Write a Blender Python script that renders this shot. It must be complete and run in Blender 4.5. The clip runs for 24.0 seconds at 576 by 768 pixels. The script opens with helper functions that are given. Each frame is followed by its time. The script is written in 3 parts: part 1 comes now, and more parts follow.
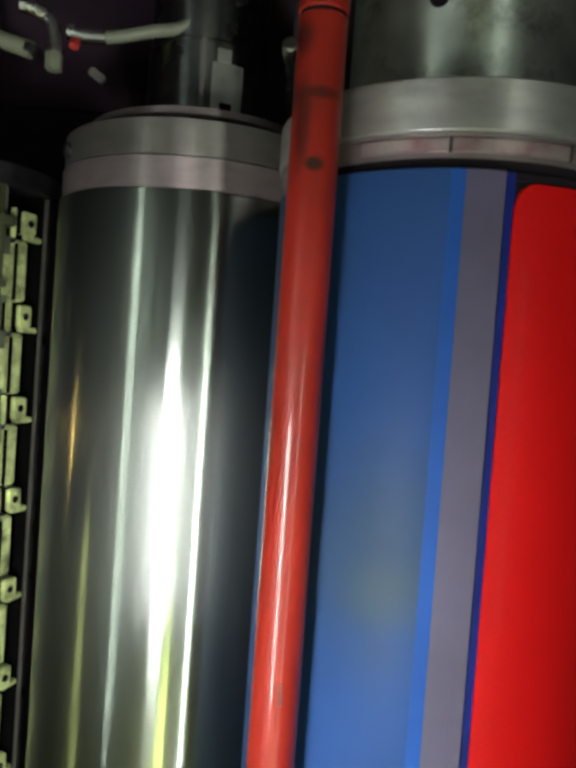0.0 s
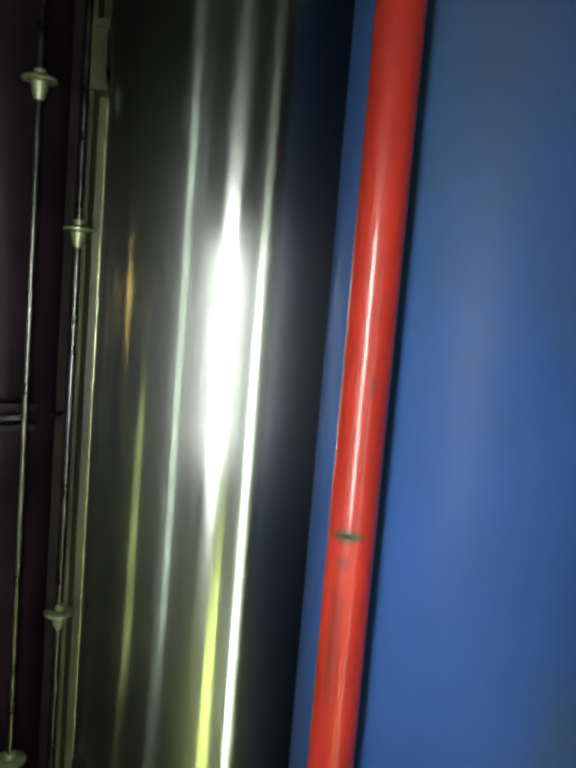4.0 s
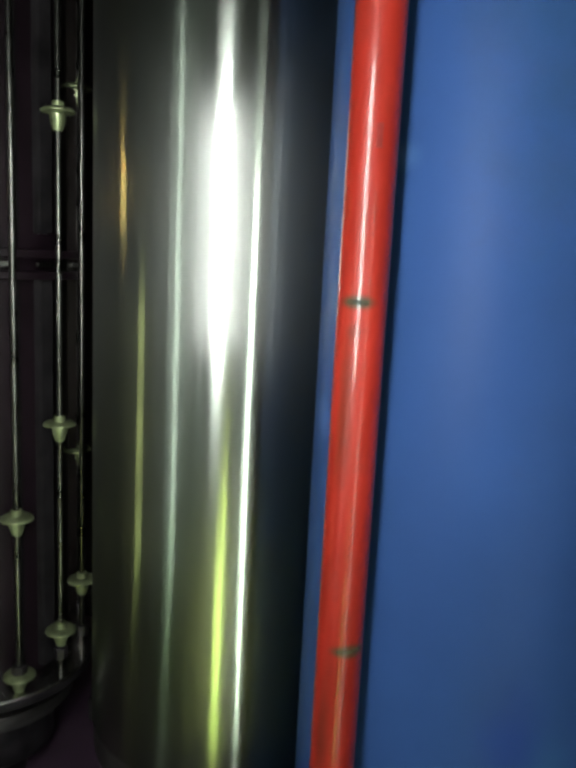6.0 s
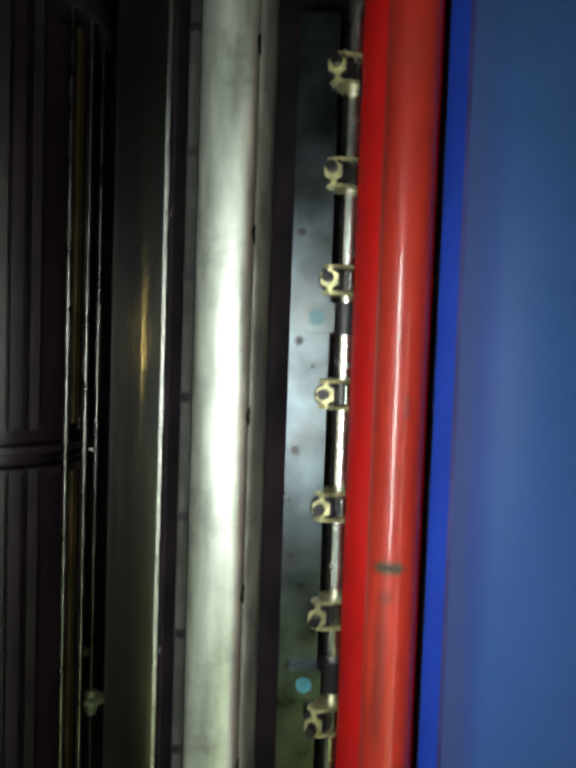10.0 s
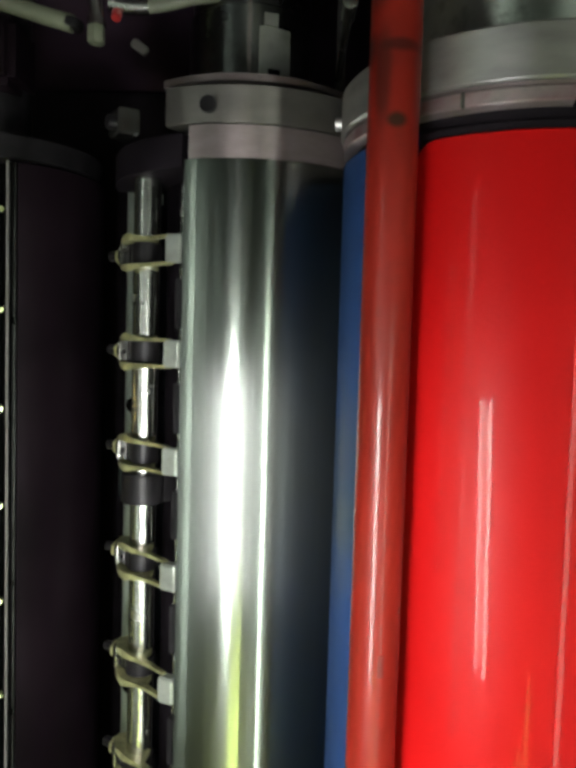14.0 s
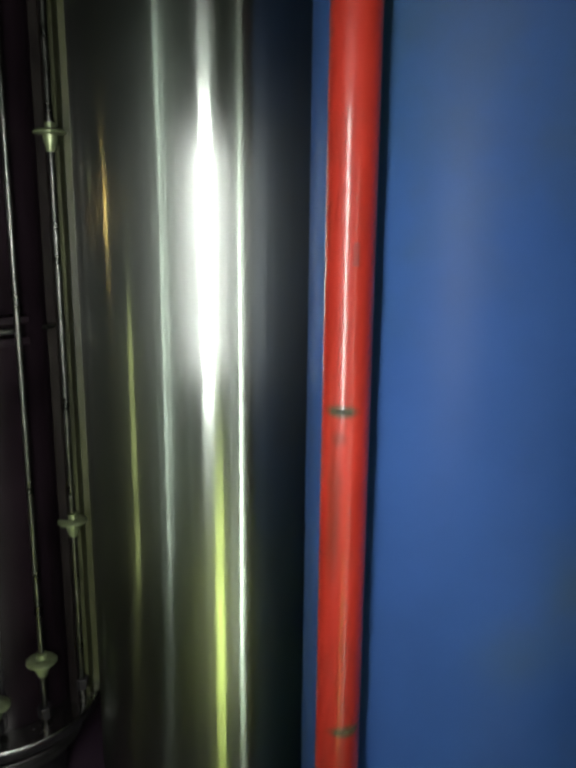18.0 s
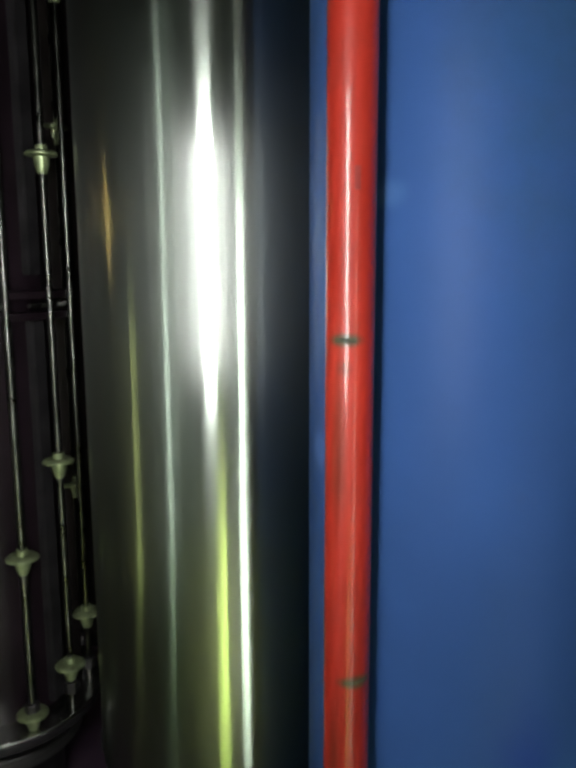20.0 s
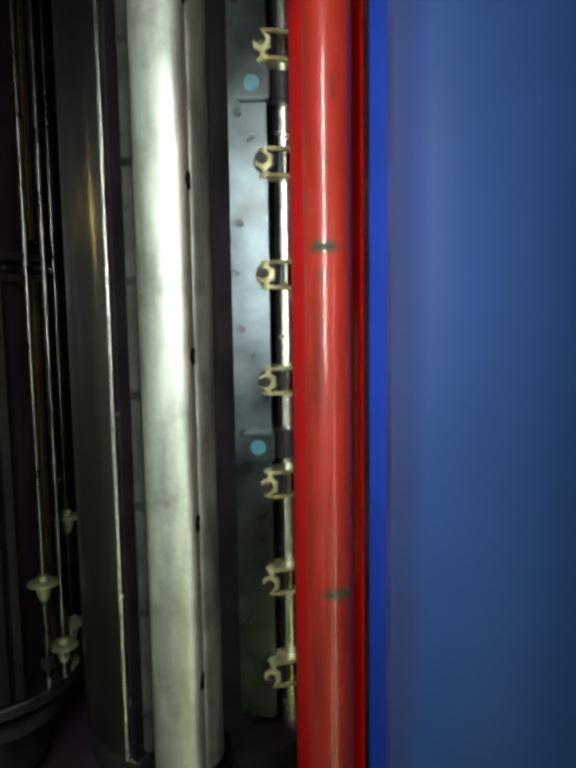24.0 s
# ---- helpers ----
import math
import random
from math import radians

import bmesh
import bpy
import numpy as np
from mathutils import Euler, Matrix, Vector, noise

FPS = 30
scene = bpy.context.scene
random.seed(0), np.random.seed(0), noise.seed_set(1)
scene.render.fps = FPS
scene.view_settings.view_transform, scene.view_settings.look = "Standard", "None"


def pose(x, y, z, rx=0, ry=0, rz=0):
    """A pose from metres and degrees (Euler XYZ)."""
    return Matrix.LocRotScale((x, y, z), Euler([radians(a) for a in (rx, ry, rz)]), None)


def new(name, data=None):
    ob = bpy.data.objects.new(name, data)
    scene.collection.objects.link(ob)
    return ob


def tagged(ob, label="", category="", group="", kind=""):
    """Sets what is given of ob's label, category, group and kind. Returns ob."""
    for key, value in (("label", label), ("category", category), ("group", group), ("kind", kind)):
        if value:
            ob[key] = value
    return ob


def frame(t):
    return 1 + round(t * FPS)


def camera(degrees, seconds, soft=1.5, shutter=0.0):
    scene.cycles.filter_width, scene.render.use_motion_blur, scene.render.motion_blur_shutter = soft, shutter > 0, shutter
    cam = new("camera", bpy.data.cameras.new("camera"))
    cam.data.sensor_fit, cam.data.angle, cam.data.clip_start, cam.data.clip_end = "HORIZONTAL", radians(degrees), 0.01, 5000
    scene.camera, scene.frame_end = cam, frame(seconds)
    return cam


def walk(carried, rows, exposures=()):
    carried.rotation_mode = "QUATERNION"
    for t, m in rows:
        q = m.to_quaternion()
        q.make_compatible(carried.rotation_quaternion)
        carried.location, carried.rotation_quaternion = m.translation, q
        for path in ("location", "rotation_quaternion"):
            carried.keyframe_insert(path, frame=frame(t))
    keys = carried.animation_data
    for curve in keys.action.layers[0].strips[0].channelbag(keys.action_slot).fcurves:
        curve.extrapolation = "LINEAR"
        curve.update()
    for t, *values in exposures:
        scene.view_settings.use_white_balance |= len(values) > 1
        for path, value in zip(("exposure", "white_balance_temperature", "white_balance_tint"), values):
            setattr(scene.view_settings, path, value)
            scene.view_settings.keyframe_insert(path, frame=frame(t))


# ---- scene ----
# A sheet-fed press seen from above: three turning drums lie side by side along y,
# with a red guard tube over the nip. The middle drum and the blue drum are of one size.
cam = camera(44.0, 24.0, soft=4.4, shutter=0.3)
PATH = [
    (0, pose(0.0739, -0.0918, 1.5096, -2.09, -0.14, 4.07)),
    (1, pose(0.0550, -0.0815, 1.5088, -2.86, 0.83, 4.75)),
    (1.5, pose(0.0547, -0.1181, 1.5115, -3.48, 1.23, 5.01)),
    (1.8, pose(0.0636, -0.1499, 1.5134, -4.82, 0.95, 4.47)),
    (2, pose(0.0677, -0.1593, 1.5145, -5.73, 0.76, 4.74)),
    (2.2, pose(0.0749, -0.1679, 1.5133, -6.46, 0.68, 4.25)),
    (2.5, pose(0.0635, -0.1830, 1.5115, -7.56, 0.56, 4.38)),
    (4.5, pose(0.0425, -0.2250, 1.5095, -5.53, 0.20, 4.68)),
    (5, pose(0.0438, -0.2506, 1.5050, -6.18, 0.25, 3.82)),
    (5.5, pose(0.0481, -0.2824, 1.5032, -7.78, 0.57, 3.24)),
    (6, pose(0.0507, -0.2958, 1.5069, -9.78, 0.89, 2.80)),
    (6.5, pose(0.0471, -0.3110, 1.5071, -10.54, 1.31, 2.37)),
    (7, pose(0.0423, -0.3160, 1.5085, -10.80, 1.77, 1.93)),
    (7.5, pose(0.0389, -0.3219, 1.5116, -11.44, 2.12, 1.53)),
    (8, pose(0.0361, -0.3292, 1.5090, -11.27, 2.46, 1.23)),
    (8.5, pose(0.0320, -0.3340, 1.5144, -9.99, 2.31, 2.06)),
    (9, pose(0.0345, -0.3017, 1.5058, -8.63, 1.64, 2.26)),
    (9.5, pose(0.0319, -0.2627, 1.5031, -6.99, 0.77, 1.82)),
    (10, pose(0.0330, -0.2183, 1.4969, -3.05, 0.46, 1.96)),
    (10.5, pose(0.0398, -0.1531, 1.4916, -3.01, 0.60, 1.16)),
    (11, pose(0.0415, -0.1247, 1.4955, -1.79, 0.78, 0.97)),
    (11.5, pose(0.0394, -0.1029, 1.4968, -2.65, -0.01, 1.24)),
    (13.5, pose(0.0425, -0.0906, 1.5022, -4.19, 1.26, 1.61)),
    (14, pose(0.0401, -0.0997, 1.5013, -3.58, 0.59, 1.63)),
    (14.6, pose(0.0337, -0.1170, 1.4959, -3.98, -0.14, 1.56)),
    (15, pose(0.0382, -0.1398, 1.4984, -4.48, 0.42, 1.64)),
    (15.2, pose(0.0401, -0.1523, 1.5003, -4.84, 0.70, 1.65)),
    (16, pose(0.0403, -0.1786, 1.5029, -6.53, 0.67, 1.00)),
    (17, pose(0.0442, -0.2169, 1.5019, -10.13, -0.26, 0.77)),
    (17.5, pose(0.0479, -0.2238, 1.5044, -11.44, -0.20, 0.64)),
    (18, pose(0.0516, -0.2319, 1.5057, -12.29, -0.12, 0.52)),
    (18.3, pose(0.0517, -0.2428, 1.5008, -11.61, -0.14, 0.51)),
    (18.5, pose(0.0511, -0.2481, 1.5021, -11.57, -0.20, 0.46)),
    (19, pose(0.0495, -0.2706, 1.5084, -11.41, -0.50, 0.18)),
    (19.5, pose(0.0497, -0.2764, 1.5097, -10.59, -0.41, 0.01)),
    (21.5, pose(0.0522, -0.3061, 1.5143, -5.50, 0.15, -0.84)),
    (22, pose(0.0630, -0.3128, 1.5223, -5.35, 0.56, -0.71)),
    (22.5, pose(0.0694, -0.3164, 1.5276, -6.45, 0.82, -0.44)),
    (23, pose(0.0609, -0.3174, 1.5217, -7.39, 0.59, -0.47)),
    (23.2, pose(0.0557, -0.3180, 1.5176, -7.08, -0.11, -0.52)),
    (23.5, pose(0.0556, -0.3171, 1.5198, -6.75, -0.81, -0.61)),
    (24, pose(0.0514, -0.3366, 1.5231, -6.61, -1.61, -0.80)),
]
walk(cam, PATH, exposures=[(0.0, 0.27), (2.0, 0.22), (5.0, 0.12), (7.0, 0.05), (8.5, 0.0), (9.5, -0.2), (10.2, -0.25), (11.0, -0.08), (13.5, 0.02), (15.0, -0.22), (16.0, -0.32), (17.5, -0.1), (22.5, -0.03), (24.0, -0.2)])

# ---- light ----
world = bpy.data.worlds.new("hall")
scene.world = world
world.use_nodes = True
world.node_tree.nodes["Background"].inputs[0].default_value = (0.55, 0.7, 0.6, 1)
world.node_tree.nodes["Background"].inputs[1].default_value = 0.02

AX, AZ = 0.0035, 0.984            # middle chrome drum
RC, RB = 0.0985, 0.0965     # its barrel and its bearer rings
RX, RZ, RR = 0.1629, 1.0994, 0.0985   # blue drum
LX, LZ, RL = -0.2011, 0.930, 0.0840    # skeleton drum
TX, TZ, TR = 0.0799, 1.1848, 0.0112    # guard tube
OMEGA, START = 25.89, 1.993
Y0, Y1 = 0.0038, -0.6458       # faces of the middle drum's barrel


def lamp(name, m, size, energy, color, size_y, spread):
    d = bpy.data.lights.new(name, "AREA")
    d.shape, d.size, d.size_y, d.energy, d.color = "RECTANGLE", size, size_y, energy, color
    d.spread = radians(spread)
    new(name, d).matrix_world = m


# ---- materials ----
def mat(name, color, rough=0.5, metal=0.0, var=0.15, scale=40.0, bump=0.0, bscale=200.0, stretch=(1, 1, 1),
        dark=None, aniso=0.0, coat=0.0, spec=0.5, island=0.0, rvar=0.0, dirt=0.0, dscale=9.0, coat_r=0.06):
    m = bpy.data.materials.new(name)
    m.use_nodes = True
    nt = m.node_tree
    N, L = nt.nodes, nt.links
    b = N["Principled BSDF"]
    b.inputs["Metallic"].default_value = metal
    b.inputs["Roughness"].default_value = rough
    b.inputs["Specular IOR Level"].default_value = spec
    b.inputs["Coat Weight"].default_value = coat
    b.inputs["Coat Roughness"].default_value = coat_r
    tc = N.new("ShaderNodeTexCoord")
    mp = N.new("ShaderNodeMapping")
    mp.inputs["Scale"].default_value = stretch
    L.new(tc.outputs["Object"], mp.inputs[0])
    no = N.new("ShaderNodeTexNoise")
    no.inputs["Scale"].default_value = scale
    no.inputs["Detail"].default_value = 6
    L.new(mp.outputs[0], no.inputs["Vector"])
    ramp = N.new("ShaderNodeValToRGB")
    dk = dark or tuple(c * (1 - var) ** 2 for c in color)
    li = tuple(min(1, c * (1 + var)) for c in color)
    ramp.color_ramp.elements[0].position, ramp.color_ramp.elements[1].position = 0.3, 0.7
    ramp.color_ramp.elements[0].color = (*dk, 1)
    ramp.color_ramp.elements[1].color = (*li, 1)
    L.new(no.outputs["Fac"], ramp.inputs[0])
    col = ramp.outputs[0]
    if dirt:
        n2 = N.new("ShaderNodeTexNoise")
        n2.inputs["Scale"].default_value = dscale
        n2.inputs["Detail"].default_value = 8
        n2.inputs["Roughness"].default_value = 0.7
        L.new(tc.outputs["Object"], n2.inputs["Vector"])
        r2 = N.new("ShaderNodeValToRGB")
        r2.color_ramp.elements[0].position, r2.color_ramp.elements[1].position = 0.5, 0.68
        mix = N.new("ShaderNodeMix")
        mix.data_type = "RGBA"
        mu = N.new("ShaderNodeMath")
        mu.operation = "MULTIPLY"
        mu.inputs[1].default_value = dirt
        L.new(n2.outputs["Fac"], r2.inputs[0])
        L.new(r2.outputs[0], mu.inputs[0])
        L.new(mu.outputs[0], mix.inputs[0])
        L.new(col, mix.inputs[6])
        mix.inputs[7].default_value = (0.03, 0.028, 0.022, 1)
        col = mix.outputs[2]
    L.new(col, b.inputs["Base Color"])
    if rvar:
        mr = N.new("ShaderNodeMapRange")
        mr.inputs[3].default_value, mr.inputs[4].default_value = max(0.02, rough - rvar), rough + rvar
        L.new(no.outputs["Fac"], mr.inputs[0])
        L.new(mr.outputs[0], b.inputs["Roughness"])
    if bump:
        nb = N.new("ShaderNodeTexNoise")
        nb.inputs["Scale"].default_value = bscale
        nb.inputs["Detail"].default_value = 4
        L.new(mp.outputs[0], nb.inputs["Vector"])
        bp = N.new("ShaderNodeBump")
        bp.inputs["Strength"].default_value = bump
        bp.inputs["Distance"].default_value = 0.0006
        L.new(nb.outputs["Fac"], bp.inputs["Height"])
        L.new(bp.outputs[0], b.inputs["Normal"])
    if aniso:
        b.inputs["Anisotropic"].default_value = aniso
        tg = N.new("ShaderNodeTangent")
        tg.direction_type, tg.axis = "RADIAL", "Y"
        L.new(tg.outputs[0], b.inputs["Tangent"])
        b.inputs["Anisotropic Rotation"].default_value = 0.25
    return m


def glow(name, color, strength):
    m = bpy.data.materials.new(name)
    m.use_nodes = True
    b = m.node_tree.nodes["Principled BSDF"]
    b.inputs["Base Color"].default_value = (*color, 1)
    b.inputs["Emission Color"].default_value = (*color, 1)
    b.inputs["Emission Strength"].default_value = strength
    return m


def polished(name, color, r1, color2, r2, fac):
    """Polished metal: turned scratches that draw reflections out along the axis, over a broader ground lobe."""
    m = mat(name, color, r1, 1.0, 0.06, 14, stretch=(1, 6, 1), aniso=0.93)
    nt = m.node_tree
    N, L = nt.nodes, nt.links
    b = N["Principled BSDF"]
    c = N.new("ShaderNodeBsdfPrincipled")
    c.inputs["Metallic"].default_value = 1.0
    c.inputs["Roughness"].default_value = r2
    c.inputs["Base Color"].default_value = (*color2, 1)
    c.inputs["Anisotropic"].default_value = 0.82
    around = N.new("ShaderNodeTangent")
    around.direction_type, around.axis = "RADIAL", "Y"
    L.new(around.outputs[0], c.inputs["Tangent"])
    tc = N.new("ShaderNodeTexCoord")
    mp = N.new("ShaderNodeMapping")
    mp.inputs["Scale"].default_value = (240, 1.0, 240)
    L.new(tc.outputs["Object"], mp.inputs[0])
    no = N.new("ShaderNodeTexNoise")
    no.inputs["Scale"].default_value = 1.0
    no.inputs["Detail"].default_value = 4
    L.new(mp.outputs[0], no.inputs["Vector"])
    bp = N.new("ShaderNodeBump")
    bp.inputs["Strength"].default_value = 1.0
    bp.inputs["Distance"].default_value = 0.00013
    L.new(no.outputs["Fac"], bp.inputs["Height"])
    L.new(bp.outputs[0], b.inputs["Normal"])
    L.new(bp.outputs[0], c.inputs["Normal"])
    mix = N.new("ShaderNodeMixShader")
    mix.inputs[0].default_value = fac
    L.new(b.outputs[0], mix.inputs[1])
    L.new(c.outputs[0], mix.inputs[2])
    L.new(mix.outputs[0], N["Material Output"].inputs[0])
    return m


CHROME = polished("dark_polished_barrel", (0.30, 0.33, 0.30), 0.17, (0.245, 0.255, 0.245), 0.296, 0.42)
BEARER = mat("bearer_steel", (0.29, 0.235, 0.245), 0.40, 0.7, 0.07, 60, stretch=(1, 3, 1), rvar=0.05, dirt=0.18, dscale=25, aniso=0.8)
STEEL = mat("bright_steel", (0.60, 0.60, 0.57), 0.25, 1.0, 0.12, 60, rvar=0.08, dirt=0.2, dscale=30)
GROUND = mat("ground_bar_steel", (0.44, 0.49, 0.44), 0.46, 0.8, 0.2, 30, stretch=(3, 0.6, 3), rvar=0.12, bump=0.18, bscale=300, dirt=0.4, dscale=24)
DARKST = mat("oily_dark_steel", (0.020, 0.018, 0.021), 0.40, 0.4, 0.3, 60, rvar=0.12, bump=0.1, spec=0.3)
FLOORP = mat("satin_gap_floor", (0.040, 0.052, 0.058), 0.30, 0.9, 0.35, 45, rvar=0.08, bump=0.12, dirt=0.5, dscale=14)
BLACK = mat("black_enamel", (0.011, 0.0085, 0.0115), 0.7, 0.0, 0.3, 30, rvar=0.1, bump=0.1, spec=0.06)
# Near-black for holes, slots and recesses: the shade of their depth is painted in.
HOLE_SHADE = mat("hole_shade_black", (0.002, 0.002, 0.002), 0.8, 0.0, 0.2, 60, spec=0.03)
FRAME = mat("dark_press_frame", (0.052, 0.029, 0.052), 0.55, 0.0, 0.35, 12, bump=0.15, rvar=0.1, dirt=0.4)
GREENZ = mat("greenish_zinc", (0.60, 0.67, 0.31), 0.34, 0.3, 0.35, 70, rvar=0.1, dirt=0.85, dscale=48, spec=0.8, bump=0.35, bscale=110)
REDT = mat("red_tube_enamel", (0.24, 0.0155, 0.0095), 0.40, 0.0, 0.22, 25, stretch=(1, 0.4, 1), coat=0.32, rvar=0.06, dirt=0.14, dscale=35, coat_r=0.10, spec=0.2)
REDP = mat("red_plate_enamel", (0.46, 0.0045, 0.005), 0.42, 0.0, 0.08, 8, coat=0.11, rvar=0.03, spec=0.12, coat_r=0.035)
BLUE = mat("blue_jacket", (0.021, 0.056, 0.180), 0.45, 0.0, 0.2, 5, dark=(0.018, 0.045, 0.140), bump=0.05, bscale=500, rvar=0.06, spec=0.06, dirt=0.34, dscale=5)


def marked(m, marks, radius):
    """Adds soft round marks, some standing for shade or reflections, to the colour of a drum or tube: angle, y, half
    width, half length, colour, strength.
    """
    nt = m.node_tree
    N, L = nt.nodes, nt.links
    p = N["Principled BSDF"]
    col = p.inputs["Base Color"].links[0].from_socket
    tc = N.new("ShaderNodeTexCoord")
    cloud = N.new("ShaderNodeTexNoise")
    cloud.inputs["Scale"].default_value = 45
    cloud.inputs["Detail"].default_value = 5
    L.new(tc.outputs["Object"], cloud.inputs["Vector"])
    for a, y, w, ln, c, s, edge in marks:
        x, z = radius * math.sin(radians(a)), radius * math.cos(radians(a))
        mp = N.new("ShaderNodeMapping")
        mp.inputs["Scale"].default_value = (1 / w, 1 / ln, 1 / w)
        mp.inputs["Location"].default_value = (-x / w, -y / ln, -z / w)
        L.new(tc.outputs["Object"], mp.inputs[0])
        g = N.new("ShaderNodeTexGradient")
        g.gradient_type = "SPHERICAL"
        L.new(mp.outputs[0], g.inputs[0])
        add = N.new("ShaderNodeMath")
        add.operation = "MULTIPLY_ADD"
        add.inputs[1].default_value, add.inputs[2].default_value = 0.5, -0.25
        L.new(cloud.outputs["Fac"], add.inputs[0])
        su = N.new("ShaderNodeMath")
        su.operation = "ADD"
        L.new(g.outputs["Fac"], su.inputs[0])
        L.new(add.outputs[0], su.inputs[1])
        mr = N.new("ShaderNodeMapRange")
        mr.interpolation_type = "SMOOTHSTEP"
        mr.inputs[1].default_value, mr.inputs[2].default_value = 0.08, 0.08 + edge
        mr.inputs[3].default_value, mr.inputs[4].default_value = 0.0, s
        L.new(su.outputs[0], mr.inputs[0])
        mix = N.new("ShaderNodeMix")
        mix.data_type = "RGBA"
        L.new(mr.outputs[0], mix.inputs[0])
        L.new(col, mix.inputs[6])
        mix.inputs[7].default_value = (*c, 1)
        col = mix.outputs[2]
    L.new(col, p.inputs["Base Color"])


# Broad dark marks near y = 0 paint the lamp's falloff; the rest are surface marks.
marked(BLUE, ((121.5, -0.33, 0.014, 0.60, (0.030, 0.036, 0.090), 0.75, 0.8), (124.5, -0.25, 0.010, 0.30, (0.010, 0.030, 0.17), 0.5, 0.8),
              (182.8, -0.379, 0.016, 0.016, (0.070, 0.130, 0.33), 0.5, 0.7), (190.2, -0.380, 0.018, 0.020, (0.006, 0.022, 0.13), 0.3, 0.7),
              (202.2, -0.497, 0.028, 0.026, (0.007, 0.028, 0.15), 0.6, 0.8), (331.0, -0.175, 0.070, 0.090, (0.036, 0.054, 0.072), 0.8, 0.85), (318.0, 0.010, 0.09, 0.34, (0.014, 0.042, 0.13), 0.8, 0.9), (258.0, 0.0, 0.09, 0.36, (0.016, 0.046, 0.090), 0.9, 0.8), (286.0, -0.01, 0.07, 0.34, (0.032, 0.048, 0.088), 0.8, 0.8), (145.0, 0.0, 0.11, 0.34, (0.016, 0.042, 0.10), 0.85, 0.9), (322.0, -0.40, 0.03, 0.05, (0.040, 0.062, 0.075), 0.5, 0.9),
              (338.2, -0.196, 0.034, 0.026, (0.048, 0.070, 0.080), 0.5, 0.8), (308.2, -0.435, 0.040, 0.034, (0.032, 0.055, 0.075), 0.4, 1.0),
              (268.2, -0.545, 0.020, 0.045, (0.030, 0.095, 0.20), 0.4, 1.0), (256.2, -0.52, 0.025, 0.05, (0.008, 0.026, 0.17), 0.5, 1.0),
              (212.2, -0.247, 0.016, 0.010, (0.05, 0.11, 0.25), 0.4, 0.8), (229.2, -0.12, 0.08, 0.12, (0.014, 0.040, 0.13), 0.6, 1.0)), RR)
# Two broad, soft greenish tints in the barrel's metal colour.
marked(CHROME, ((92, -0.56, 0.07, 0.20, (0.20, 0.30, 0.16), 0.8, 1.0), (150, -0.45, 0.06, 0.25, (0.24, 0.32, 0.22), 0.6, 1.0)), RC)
# Round dark marks at the far end paint the hub's reflections; others are scuffs.
marked(REDT, ((-52, 0.0490, 0.011, 0.013, (0.020, 0.006, 0.005), 0.8, 0.7), (-75, 0.0240, 0.009, 0.010, (0.020, 0.006, 0.005), 0.75, 0.7),
              (5, 0.0245, 0.014, 0.004, (0.022, 0.007, 0.006), 0.75, 0.7), (0, -0.0064, 0.007, 0.005, (0.010, 0.012, 0.006), 0.9, 0.6),
              (-35, 0.010, 0.006, 0.03, (0.03, 0.008, 0.006), 0.7, 0.6), (-30, -0.36, 0.006, 0.06, (0.05, 0.012, 0.006), 0.6, 0.8),
              (-38, -0.52, 0.006, 0.05, (0.05, 0.012, 0.006), 0.6, 0.8), (-20, -0.325, 0.006, 0.006, (0.05, 0.02, 0.012), 0.5, 0.8), (-15, -0.3122, 0.012, 0.0045, (0.040, 0.036, 0.020), 0.8, 0.5), (20, -0.4770, 0.012, 0.0045, (0.036, 0.036, 0.018), 0.8, 0.5)), TR)
NAVY = mat("navy_edge", (0.005, 0.013, 0.125), 0.5, 0.0, 0.15, 20, spec=0.12)
MAUVE = mat("mauve_tape", (0.078, 0.066, 0.115), 0.5, 0.0, 0.15, 12, rvar=0.05, spec=0.3)
DEEPB = mat("deep_blue_edge", (0.008, 0.027, 0.22), 0.5, 0.0, 0.15, 12, spec=0.08)
DARKMAUVE = mat("dark_mauve_line", (0.030, 0.026, 0.10), 0.5, 0.0, 0.2, 30, spec=0.1)
LIPM = mat("dull_lip_steel", (0.050, 0.052, 0.050), 0.5, 0.4, 0.3, 50, rvar=0.1, dirt=0.5, dscale=30, spec=0.3)
PALEO = mat("pale_olive_plate", (0.11, 0.12, 0.08), 0.5, 0.1, 0.35, 40, rvar=0.1, bump=0.2, bscale=120, dirt=0.6, dscale=35)
SKIRT = mat("dull_skirt_steel", (0.17, 0.185, 0.165), 0.5, 0.5, 0.3, 40, stretch=(2, 0.5, 2), rvar=0.1, bump=0.3, bscale=160, dirt=0.6, dscale=30)
CREAM = mat("cream_yellow_zinc", (0.52, 0.51, 0.27), 0.34, 0.55, 0.3, 90, rvar=0.1, dirt=0.6, dscale=70)
BRIGHTB = mat("bright_blue_edge", (0.013, 0.064, 0.27), 0.5, 0.0, 0.12, 12, spec=0.12)
COLLARB = mat("pale_collar_steel", (0.40, 0.39, 0.38), 0.36, 0.75, 0.1, 40, stretch=(1, 3, 1), rvar=0.06, dirt=0.25, dscale=18, aniso=0.8)
STAINED = mat("rust_stained_steel", (0.46, 0.40, 0.40), 0.34, 0.7, 0.2, 60, dark=(0.26, 0.12, 0.14), rvar=0.08, dirt=0.4, dscale=60, aniso=0.6)
